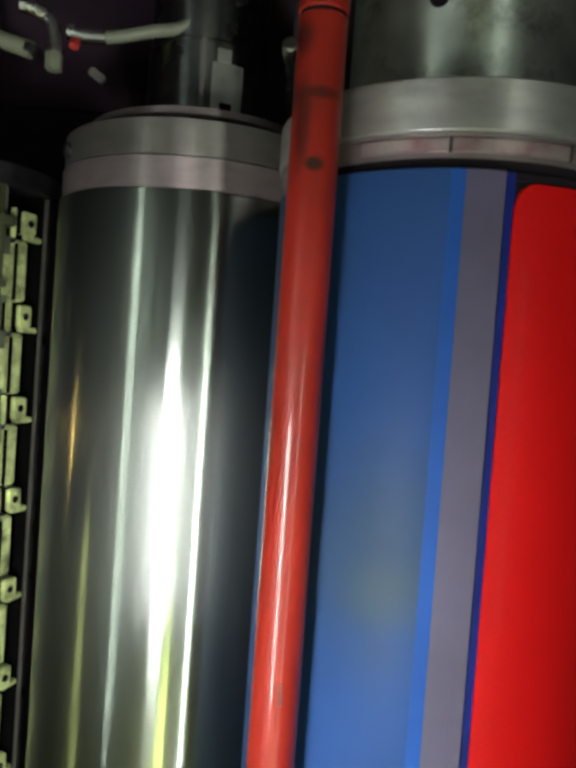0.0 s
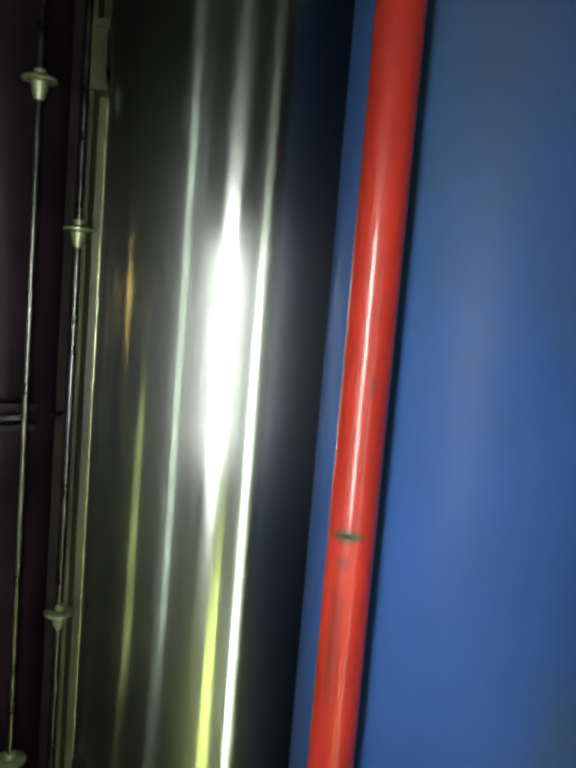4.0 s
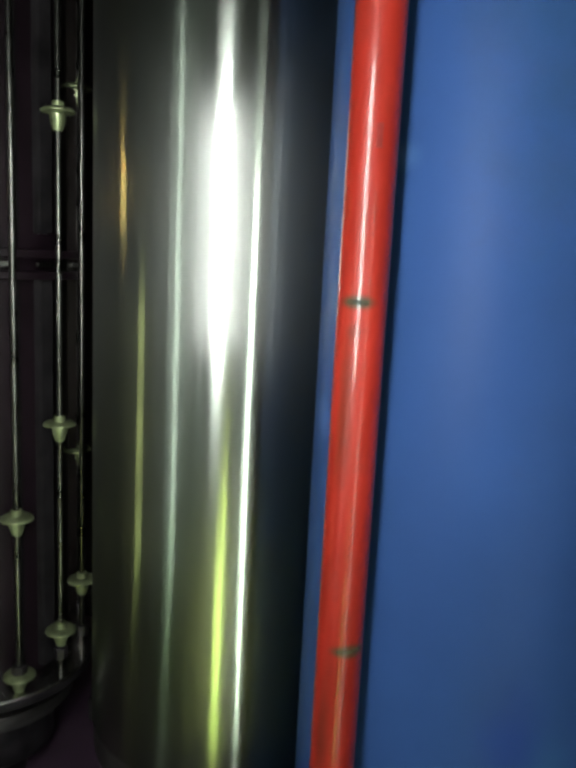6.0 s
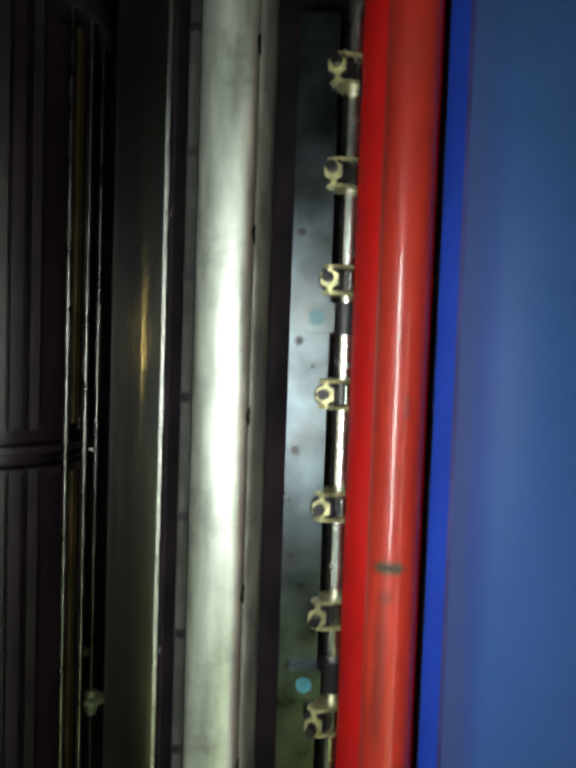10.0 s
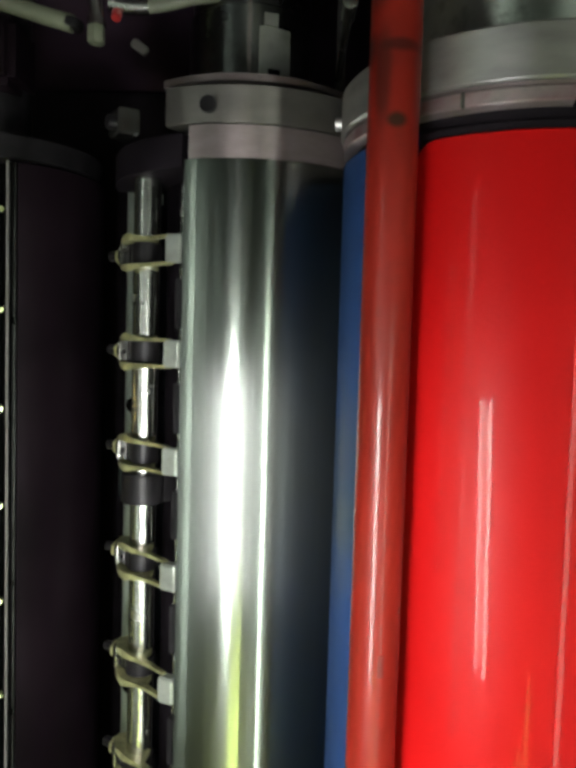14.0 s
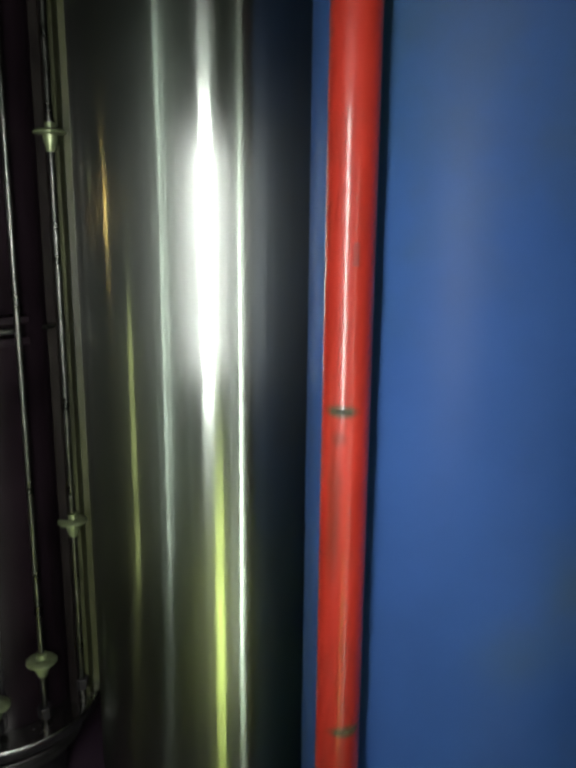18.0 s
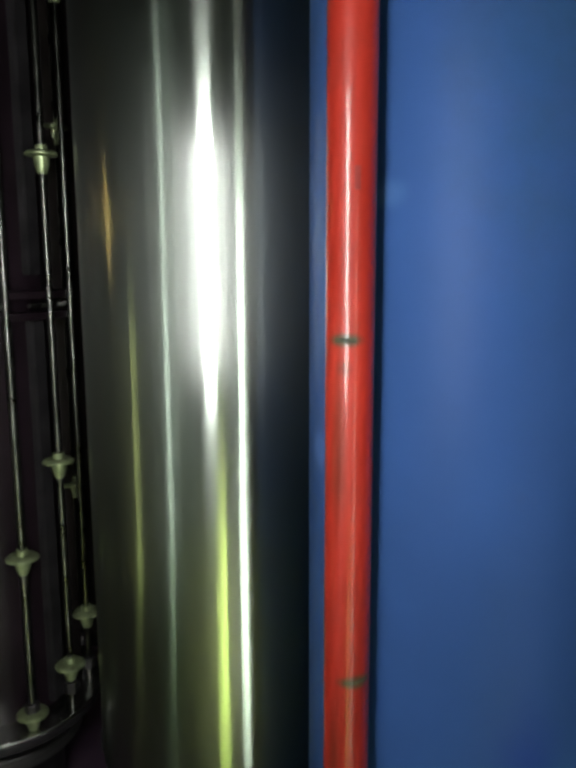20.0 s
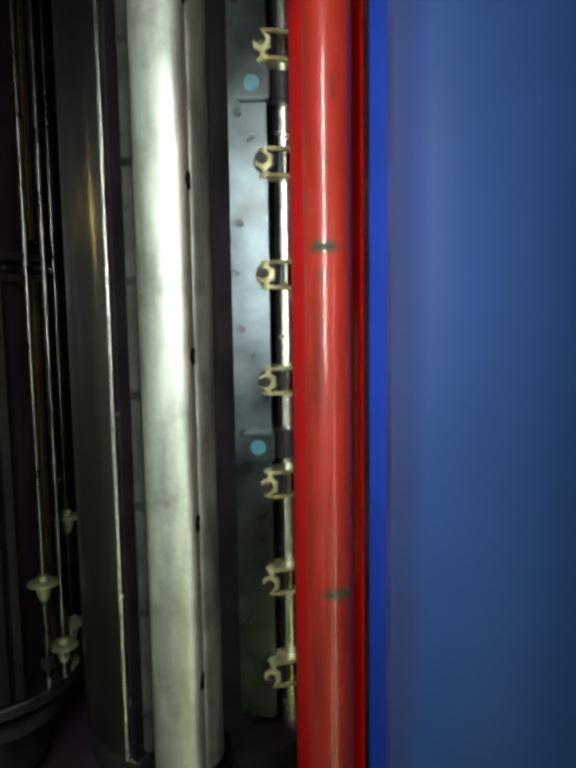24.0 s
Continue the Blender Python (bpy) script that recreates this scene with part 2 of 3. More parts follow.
GREYM = mat("grey_collar_steel", (0.21, 0.195, 0.185), 0.38, 0.75, 0.07, 40, stretch=(1, 3, 1), rvar=0.05, dirt=0.15, dscale=20, aniso=0.8)
HUBM = mat("stained_hub_steel", (0.55, 0.60, 0.55), 0.36, 0.9, 0.25, 25, rvar=0.08, dirt=0.7, dscale=28, bump=0.08, aniso=0.85)
RODST = mat("oily_rod_steel", (0.10, 0.10, 0.094), 0.3, 1.0, 0.3, 60, rvar=0.1, dirt=0.5, dscale=22)
OLIVE = mat("olive_zinc_bar", (0.046, 0.050, 0.024), 0.5, 0.0, 0.45, 30, stretch=(1, 0.3, 1), rvar=0.1, dirt=0.45, dscale=25, spec=0.25)
BRASS = mat("brass_bar", (0.050, 0.034, 0.010), 0.5, 0.6, 0.3, 50, rvar=0.1, dirt=0.5, dscale=20)
BRONZE = mat("dull_bronze", (0.009, 0.0058, 0.0066), 0.48, 0.3, 0.25, 50, rvar=0.1, dirt=0.3, spec=0.25)
SHELL = mat("dark_brown_shell", (0.0085, 0.0050, 0.0075), 0.37, 0.0, 0.3, 15, rvar=0.08, spec=0.13, bump=0.1, bscale=60)
STAYM = mat("grey_stay_bar", (0.009, 0.008, 0.009), 0.55, 0.0, 0.2, 40, rvar=0.1, dirt=0.5, dscale=20, spec=0.06)
WHEELM = mat("dull_zinc_wheel", (0.23, 0.27, 0.15), 0.4, 0.6, 0.3, 120, rvar=0.1, dirt=0.5, dscale=60)
DARKRING = mat("dark_turned_ring", (0.085, 0.08, 0.082), 0.33, 0.8, 0.2, 40, stretch=(1, 6, 1), rvar=0.08, dirt=0.3, dscale=18)
DARKHUB = mat("black_polished_hub", (0.17, 0.18, 0.175), 0.28, 1.0, 0.25, 30, rvar=0.06, dirt=0.4, dscale=20, aniso=0.85)
HOSE = mat("grey_green_hose", (0.17, 0.18, 0.13), 0.5, 0.0, 0.15, 40)
TABM = mat("bright_tab_steel", (0.62, 0.65, 0.61), 0.34, 0.75, 0.2, 60, rvar=0.08, dirt=0.3, dscale=60)
TEAL = mat("teal_paint_dot", (0.02, 0.15, 0.20), 0.45, 0.0, 0.2, 90)
STAIN = mat("dark_green_stain", (0.040, 0.045, 0.026), 0.6, 0.0, 0.6, 300, spec=0.15)
REDDOT = mat("red_plastic_cap", (0.4, 0.03, 0.03), 0.4, 0.0, 0.15, 50)
CONCRETE = mat("hall_floor_concrete", (0.16, 0.16, 0.15), 0.7, 0.0, 0.2, 3, bump=0.2, bscale=60, dirt=0.3, dscale=2)
PLASTER = mat("hall_plaster", (0.07, 0.08, 0.07), 0.8, 0.0, 0.1, 2, bump=0.1, bscale=40)
WHITEWASH = mat("ceiling_whitewash", (0.36, 0.40, 0.36), 0.8, 0.0, 0.1, 2, bump=0.1, bscale=40)
HOUSING = mat("grey_green_housing", (0.028, 0.030, 0.030), 0.5, 0.0, 0.15, 6)
TUBEGLOW = glow("fluorescent_glow", (0.90, 1.0, 0.86), 19.0)
DIMGLOW = glow("dim_tube_glow", (0.88, 1.0, 0.88), 11.0)
FAINTGLOW = glow("faint_tube_glow", (0.88, 1.0, 0.90), 2.6)
YELLOWGLOW = glow("yellow_tube_glow", (0.88, 1.0, 0.28), 11.0)
GLINTGLOW = glow("glint_patch_glow", (0.86, 0.92, 0.36), 2.6)
AMBERGLOW = glow("amber_glow", (1.0, 0.72, 0.30), 9.0)
INDGLOW = glow("indicator_glow", (1.0, 0.74, 0.26), 26.0)
LEDGLOW = glow("work_lamp_glow", (0.95, 1.0, 0.97), 40.0)


# ---- mesh helpers ----
def smooth(me, angle=0.7):
    for p in me.polygons:
        p.use_smooth = True
    me.set_sharp_from_angle(angle=angle)


def part(name, bm, material, parent=None, label="", flat=False):
    me = bpy.data.meshes.new(name)
    bmesh.ops.recalc_face_normals(bm, faces=bm.faces)
    bm.to_mesh(me)
    bm.free()
    me.materials.append(material)
    if not flat:
        smooth(me)
    o = new(name, me)
    if parent:
        o.parent = parent
    if label:
        tagged(o, label)
    return o


def share(ob, m, parent=None):
    """Another piece on the same mesh."""
    o = new(ob.name.split(".")[0], ob.data)
    o.parent = parent or ob.parent
    o.matrix_basis = m
    return o


def empty(name, loc):
    o = new(name)
    o.location = loc
    return o


def add_lathe(bm, prof, n=48, a0=0.0, a1=360.0, cx=0.0, cz=0.0):
    """Turns (r, y) pairs about an axis along y; angles in degrees from the top, clockwise towards +x."""
    full = abs(a1 - a0) >= 359.9
    k = n if full else n + 1
    rings = []
    for r, y in prof:
        ring = []
        for i in range(k):
            a = radians(a0 + (a1 - a0) * i / n)
            ring.append(bm.verts.new((cx + r * math.sin(a), y, cz + r * math.cos(a))))
        rings.append(ring)
    for j in range(len(prof) - 1):
        A, B = rings[j], rings[j + 1]
        for i in range(n):
            i2 = (i + 1) % k
            bm.faces.new((A[i], A[i2], B[i2], B[i]))
    if full:
        for ring in (rings[0], rings[-1]):
            if prof[0][0] > 1e-6:
                bm.faces.new(ring)
    return bm


def lathe(prof, n=48, a0=0.0, a1=360.0, cx=0.0, cz=0.0):
    return add_lathe(bmesh.new(), prof, n, a0, a1, cx, cz)


def rod(r, ya, yb, n=24, ch=0.0008, cx=0.0, cz=0.0):
    s = 1 if yb > ya else -1
    return lathe([(r - ch, ya), (r, ya + s * ch), (r, yb - s * ch), (r - ch, yb)], n, cx=cx, cz=cz)


def sector(r0, r1, ya, yb, a0, a1, n=32, ch=0.0006):
    """A solid piece of a ring between two radii, two faces and two angles."""
    bm = bmesh.new()
    prof = [(r0, ya), (r1 - ch, ya), (r1, ya + (ch if yb > ya else -ch)), (r1, yb - (ch if yb > ya else -ch)), (r1 - ch, yb), (r0, yb)]
    rows = []
    for i in range(n + 1):
        a = radians(a0 + (a1 - a0) * i / n)
        rows.append([bm.verts.new((r * math.sin(a), y, r * math.cos(a))) for r, y in prof])
    for i in range(n):
        for j in range(len(prof)):
            j2 = (j + 1) % len(prof)
            bm.faces.new((rows[i][j], rows[i + 1][j], rows[i + 1][j2], rows[i][j2]))
    bm.faces.new(rows[0])
    bm.faces.new(rows[-1])
    return bm


def prism(poly, ya, yb, ch=0.0):
    """Extrudes a closed (x, z) outline along y."""
    bm = bmesh.new()
    A = [bm.verts.new((x, ya, z)) for x, z in poly]
    B = [bm.verts.new((x, yb, z)) for x, z in poly]
    n = len(poly)
    for i in range(n):
        bm.faces.new((A[i], A[(i + 1) % n], B[(i + 1) % n], B[i]))
    bm.faces.new(A)
    bm.faces.new(B)
    if ch:
        bmesh.ops.bevel(bm, geom=[e for e in bm.edges], offset=ch, segments=2, affect="EDGES", clamp_overlap=True)
    return bm


def box(sx, sy, sz, m=None, ch=0.0008):
    bm = bmesh.new()
    bmesh.ops.create_cube(bm, size=1)
    bmesh.ops.scale(bm, vec=(sx, sy, sz), verts=bm.verts)
    if ch:
        bmesh.ops.bevel(bm, geom=bm.edges[:], offset=min(ch, 0.3 * min(sx, sy, sz)), segments=2, affect="EDGES")
    if m is not None:
        bmesh.ops.transform(bm, matrix=m, verts=bm.verts)
    return bm


def cyl(r, h, m=None, n=20, ch=0.0005):
    """A bevelled cylinder along its own z, centred."""
    bm = bmesh.new()
    bmesh.ops.create_cone(bm, cap_ends=True, segments=n, radius1=r, radius2=r, depth=h)
    if ch:
        es = [e for e in bm.edges if abs(e.verts[0].co.z - e.verts[1].co.z) < 1e-7]
        bmesh.ops.bevel(bm, geom=es, offset=ch, segments=2, affect="EDGES")
    if m is not None:
        bmesh.ops.transform(bm, matrix=m, verts=bm.verts)
    return bm


def join(*bms):
    out = bmesh.new()
    for b in bms:
        me = bpy.data.meshes.new("tmp")
        b.to_mesh(me)
        b.free()
        out.from_mesh(me)
        bpy.data.meshes.remove(me)
    return out


def sweep(points, r, n=14):
    """A round hose along a path of points."""
    bm = bmesh.new()
    P = [Vector(p) for p in points]
    fine = []
    for i in range(len(P) - 1):
        a, b, c, d = P[max(i - 1, 0)], P[i], P[i + 1], P[min(i + 2, len(P) - 1)]
        for k in range(6):
            t = k / 6
            fine.append(0.5 * (2 * b + (c - a) * t + (2 * a - 5 * b + 4 * c - d) * t * t + (3 * b - a - 3 * c + d) * t ** 3))
    fine.append(P[-1])
    rings = []
    up = Vector((0.13, 0.21, 1)).normalized()
    for i, p in enumerate(fine):
        d = (fine[min(i + 1, len(fine) - 1)] - fine[max(i - 1, 0)]).normalized()
        u = d.cross(up).normalized()
        v = d.cross(u).normalized()
        rings.append([bm.verts.new(p + r * (math.cos(2 * math.pi * k / n) * u + math.sin(2 * math.pi * k / n) * v)) for k in range(n)])
    for A, B in zip(rings, rings[1:]):
        for k in range(n):
            bm.faces.new((A[k], A[(k + 1) % n], B[(k + 1) % n], B[k]))
    bm.faces.new(rings[0])
    bm.faces.new(rings[-1])
    return bm


def polar(a, r, y=0.0):
    """The pose of a piece that stands on a drum at the angle a and the radius r, with its z outwards."""
    return pose(0, 0, 0, 0, a, 0) @ pose(0, y, r)


# ---- the hall and the press's frame ----
def hall():
    for nm, sx, sy, sz, loc, m in (("floor", 9, 9, 0.1, (0, -0.3, -0.05), CONCRETE), ("ceiling", 9, 9, 0.1, (0, -0.3, 3.65), WHITEWASH),
                                   ("wall_north", 9, 0.1, 3.7, (0, 4.25, 1.8), PLASTER), ("wall_south", 9, 0.1, 3.7, (0, -4.85, 1.8), PLASTER),
                                   ("wall_east", 0.1, 9, 3.7, (4.55, -0.3, 1.8), PLASTER), ("wall_west", 0.1, 9, 3.7, (-4.55, -0.3, 1.8), PLASTER)):
        o = part(nm, box(sx, sy, sz, ch=0), m, flat=True)
        o.location = loc
        tagged(o, "plain dim grey-green hall " + nm.split("_")[0], nm.split("_")[0], kind="structure")


hall()


def tube_light(x, y0, y1, z, material, label, two=True):
    e = empty("ceiling_light", (x, (y0 + y1) / 2, z))
    tagged(e, label, "lamp")
    ln = abs(y1 - y0)
    part("housing", box(0.05, ln + 0.08, 0.04, pose(0, 0, 0.045), 0.004), HOUSING, e)
    for dx in ((-0.035, 0.035) if two else (0,)):
        part("tube", rod(0.013, -ln / 2, ln / 2, 16), material, e, "glowing fluorescent tube").location.x = dx
    part("hanger", box(0.02, 0.02, 3.6 - z - 0.07, pose(0, 0, (3.6 - z + 0.075) / 2), 0.001), HOUSING, e)
    return e


def panel_light(x, y0, y1, z, w, material, label):
    """A long flat luminaire with a lit diffuser under a dark tray."""
    e = empty("ceiling_light", (x, (y0 + y1) / 2, z))
    tagged(e, label, "lamp")
    ln = abs(y1 - y0)
    part("housing", box(w + 0.045, ln + 0.06, 0.05, pose(0, 0, 0.04), 0.004), HOUSING, e)
    part("diffuser", box(w, ln, 0.02, pose(0, 0, 0.005), 0.004), material, e, "glowing diffuser")
    part("hanger", box(0.02, 0.02, 3.6 - z - 0.065, pose(0, 0, (3.6 - z + 0.065) / 2), 0.001), HOUSING, e)


tube_light(-1.65, 0.5, -1.7, 3.1, DIMGLOW, "twin fluorescent ceiling light with white tubes")
# Unseen single tubes, added only to draw thin reflected streaks along the barrel.
tube_light(-0.74, 0.2, -1.2, 3.25, FAINTGLOW, "unseen single ceiling tube added for streaks on the barrel", False)
tube_light(-1.12, 0.4, -0.8, 3.25, FAINTGLOW, "unseen single ceiling tube added for streaks on the barrel", False)
tube_light(-1.95, 0.4, -1.5, 3.2, FAINTGLOW, "unseen single ceiling tube added for streaks on the barrel", False)
tube_light(-1.36, 0.5, -1.2, 3.2, FAINTGLOW, "unseen single ceiling tube added for streaks on the barrel", False)
tube_light(-3.4, 0.2, -1.5, 3.0, DIMGLOW, "unseen single ceiling tube added for streaks on the barrel", False)
tube_light(-2.75, 0.3, -1.3, 3.1, DIMGLOW, "unseen single ceiling tube added for streaks on the barrel", False)
# Unseen amber tube, added to put a warm streak on the barrel.
tube_light(-2.3, 0.25, -1.2, 3.1, AMBERGLOW, "unseen amber ceiling tube added for a warm streak on the barrel", False)
panel_light(0.17, -1.1, -2.05, 3.1, 0.085, YELLOWGLOW, "yellowish fluorescent ceiling light with flat diffuser")
panel_light(0.03, -1.35, -2.05, 3.12, 0.085, YELLOWGLOW, "shorter yellowish fluorescent ceiling light with flat diffuser")
tube_light(1.5, 0.3, -1.1, 3.2, FAINTGLOW, "twin dim fluorescent ceiling light", True)
panel_light(0.80, -0.05, -2.05, 3.1, 0.11, TUBEGLOW, "long flat fluorescent ceiling light with white diffuser")


def frame_side(name, y, sgn, label):
    """A thick side frame with an opening edge above the drums."""
    o = part(name, box(1.5, 0.06, 1.3, pose(0.05, y, 0.65), 0.006), FRAME)
    tagged(o, label, "press frame", kind="structure")
    return o


frame_side("press_frame_far", 0.215, 1, "dark painted cast side frame of the press")
frame_side("press_frame_near", -0.79, -1, "dark painted cast near side frame of the press")
o = part("press_bed", box(1.5, 0.94, 0.08, pose(0.05, -0.29, 0.62), 0.004), BLACK)
tagged(o, "oily black bed plate under the drums", "press bed", kind="structure")


def unit_housing(name, x, sx, ztop, label):
    o = part(name, box(sx, 1.15, ztop, pose(x, -0.29, ztop / 2), 0.02), HOUSING)
    tagged(o, label, "press housing", kind="structure")


unit_housing("press_housing_left", -0.86, 0.5, 1.62, "dark grey-green press housing beside the skeleton drum")
unit_housing("press_housing_right", 0.95, 0.5, 1.62, "dark grey-green press housing beside the blue drum")


def glint_patches():
    """Unseen strip of yellowish glowing patches on the housing beside the skeleton drum, added for glints in the
    barrel.
    """
    e = empty("glint_strip", (-0.6085, -0.56, 1.268))
    tagged(e, "unseen dark strip with yellowish glowing patches, added for glints in the barrel", "control strip")
    part("strip", box(0.006, 0.46, 0.07, ch=0.001), BLACK, e)
    for y, ln in ((0.145, 0.11), (0.005, 0.12), (-0.145, 0.11)):
        part("slot", box(0.003, ln, 0.034, pose(0.0040, y, 0), 0.0006), GLINTGLOW, e, "yellowish glowing patch")


glint_patches()
o = part("indicator_lamp", box(0.008, 0.055, 0.010, pose(-0.606, -0.215, 1.045), 0.002), INDGLOW)
tagged(o, "small amber indicator strip on the dark housing", "lamp")


# ---- work lamp over the drums ----
LAMP = pose(-0.025, -0.270, 1.452, -9)


def work_lamp():
    """A short twin-tube inspection lamp clamped to the left housing."""
    e = new("work_lamp")
    e.matrix_basis = LAMP
    tagged(e, "twin-tube work lamp on an arm above the drums", "lamp")
    part("reflector", box(0.062, 0.29, 0.004, pose(0, 0, 0.016), 0.001), BEARER, e)
    part("housing", box(0.05, 0.27, 0.026, pose(0, 0, 0.033), 0.006), BLACK, e)
    for dx in (-0.017, 0.017):
        part("tube", rod(0.006, -0.125, 0.125, 14, cx=dx, cz=0.008), LEDGLOW, e, "glowing white tube")
    part("arm", sweep([(0, 0, 0.04), (-0.1, 0.06, 0.12), (-0.35, 0.1, 0.1), (-0.62, 0.1, 0.02)], 0.008), BLACK, e)


work_lamp()
for dx in (-0.017, 0.017):
    lamp("work_lamp_light", LAMP @ pose(dx, 0, 0), 0.011, 0.385, (0.97, 1.0, 0.93), 0.25, 115.0)

# ---- the middle polished drum ----
GAP0, GAP1 = 178.2, 292.2     # end and start of the chrome, in degrees
GRIPS = (-0.0475, -0.1106, -0.1763, -0.2478, -0.3192, -0.389, -0.459, -0.527, -0.594)
BLOCKS = (-0.2000, -0.4330)
HOLES = (-0.0428, -0.1526, -0.2618, -0.3707, -0.48, -0.589)
SHAFT_A, SHAFT_R = 260.0, 0.0792
FLAT = 204.0               # the way the plate on the gap floor faces


def arc(r, a0, a1, n):
    return [(r * math.sin(radians(a0 + (a1 - a0) * i / n)), r * math.cos(radians(a0 + (a1 - a0) * i / n))) for i in range(n + 1)]


def gripper(parent, y):
    """A spring gripper clamped on the shaft: collar, two cheeks, tip, tail and bolt."""
    m = polar(SHAFT_A, SHAFT_R, y)
    g = part("gripper", join(
        cyl(0.0101, 0.0150, m @ pose(0, 0, 0, 90), 24, 0.0012),
        box(0.012, 0.0140, 0.005, m @ pose(-0.013, 0, 0.006), 0.001)), DARKST, parent, "dark steel gripper with yellow zinc cheeks")
    for s in (-1, 1):
        poly = [(-0.0235, 0.001), (-0.0225, 0.0060), (-0.0180, 0.0095), (-0.0130, 0.0120), (-0.0090, 0.0134), (-0.006, 0.0142), (0.0, 0.0146), (0.005, 0.0142), (0.0095, 0.0126), (0.014, 0.0105), (0.024, 0.0080), (0.040, 0.0058),
                (0.040, 0.0030), (0.016, 0.0045), (0.008, -0.004), (-0.010, -0.006), (-0.0235, -0.003)]
        b = prism(poly, s * 0.0072, s * 0.0092)
        for v in b.verts:
            if abs(v.co.y) > 0.008:
                v.co.y += s * 0.0032 * math.exp(-((v.co.x - 0.001) / 0.0085) ** 2)
        bmesh.ops.transform(b, matrix=m, verts=b.verts)
        part("cheek", b, CREAM, g, "cream yellow zinc-plated cheek")
    part("tip", box(0.003, 0.0180, 0.0042, m @ pose(0.0400, 0, 0.0045), 0.0008), CREAM, g)
    part("tail_yoke", cyl(0.0030, 0.0180, m @ pose(-0.0230, 0, 0.0025, 90), 12, 0.0010), CREAM, g)
    part("rib", box(0.0034, 0.0135, 0.008, m @ pose(-0.0140, 0, 0.0085), 0.0008), STEEL, g)
    part("washer", cyl(0.0076, 0.0016, m @ pose(-0.0245, 0, 0.0030, 0, -70, 0), 20, 0.0004), DARKST, g)
    part("nut", cyl(0.0062, 0.0050, m @ pose(-0.0270, 0, 0.0044, 0, -66, 0), 6, 0.0010), CREAM, g, "pale hexagon nut")
    part("tail_bolt", cyl(0.0036, 0.0080, m @ pose(-0.0330, 0.0006, 0.0070, 0, -66, 0), 8, 0.0008), DARKST, g, "dark bolt end")
    part("set_screw", cyl(0.0017, 0.0016, m @ pose(-0.0075, 0, 0.0118, 0, -12, 0), 8, 0.0002), DARKST, g)
    return g


def polished_drum():
    e = empty("polished_drum", (AX, 0, AZ))
    tagged(e, "dark polished steel drum with a recessed gripper gap, on journals", "press drum")
    # barrel: a ring sector with the gap cut out
    outline = arc(RC, GAP1, GAP0 + 360, 150) + [(math.sin(radians(GAP0 + 0.5)) * (RC - 0.014), math.cos(radians(GAP0 + 0.5)) * (RC - 0.014))]
    outline += arc(0.0560, GAP0 + 6, GAP1 - 7, 20)
    outline += [(math.sin(radians(GAP1 - 1.5)) * (RC - 0.012), math.cos(radians(GAP1 - 1.5)) * (RC - 0.012))]
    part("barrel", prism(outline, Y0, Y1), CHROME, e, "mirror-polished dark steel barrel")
    part("gap_floor", sector(0.046, 0.0575, Y0 - 0.001, Y1 + 0.001, GAP0 + 3, GAP1 - 3, 30), BLACK, e, "oily black gap floor")
    part("floor_plate", box(0.025, Y0 - Y1 - 0.03, 0.012, polar(FLAT, 0, (Y0 + Y1) / 2) @ pose(0.0425, 0, 0.0520), 0.0008), FLOORP, e, "satin blue-grey plate on the gap floor")
    part("core", rod(0.050, Y0 - 0.0005, Y1 + 0.0005, 40), DARKST, e)
    # bearer rings and collars at the far end
    part("bearer_ring", sector(0.03, RB + 0.0004, Y0, 0.024, GAP1 + 1, GAP0 + 359, 90), BEARER, e, "dull pinkish steel bearer ring")
    part("collar", sector(0.03, RB - 0.001, 0.0246, 0.047, GAP1 - 9, GAP0 + 352, 90), GREYM, e, "grey steel collar")
    part("collar_screw", cyl(0.005, 0.004, polar(GAP1 + 8, RB, 0.035), 16), DARKST, e)
    part("end_plate", sector(0.03, 0.0800, 0.0540, 0.0590, GAP1 - 20, GAP0 + 355, 70), BEARER, e, "thin bright end plate")
    part("hub", lathe([(0.02, 0.0475), (0.040, 0.0475), (0.0408, 0.0485), (0.0408, 0.0585), (0.038, 0.0590), (0.030, 0.0592), (0.030, 0.150), (0.02, 0.152)], 64), DARKHUB, e, "black polished hub")
    part("hub_flange", lathe([(0.03, 0.0595), (0.0445, 0.0595), (0.0452, 0.0602), (0.0452, 0.0630), (0.0445, 0.0638), (0.03, 0.0639)], 72), GREYM, e, "thin grey hub flange")
    part("journal", rod(0.024, 0.15, 0.26, 32), STEEL, e)
    # near end
    part("bearer_ring", sector(0.03, RB + 0.0004, Y1 - 0.0015, Y1 - 0.024, GAP1 - 4, GAP0 + 364, 90), DARKRING, e, "dark steel bearer ring")
    part("rim", sector(0.03, RB + 0.0008, Y1, Y1 - 0.0014, GAP1 - 4, GAP0 + 364, 90, 0.0003), STEEL, e, "thin bright rim")
    part("clamp_block", box(0.03, 0.02, 0.008, polar(8, RC + 0.001, Y1 - 0.014), 0.0015), DARKST, e)
    part("journal", rod(0.028, Y1 - 0.024, -0.82, 32), DARKST, e)
    # side cheeks that close the gap
    for y, h in ((0.001, 0.020), (Y1 + 0.001, -0.02)):
        part("gap_cheek", sector(0.045, RC - 0.006, y, y + h, GAP0 + 46, GAP1 - 3, 24), BLACK, e, "dark gap end cheek")
    part("cheek_block", box(0.02, 0.016, 0.014, polar(SHAFT_A - 6, RC - 0.006, 0.035), 0.001), STEEL, e)
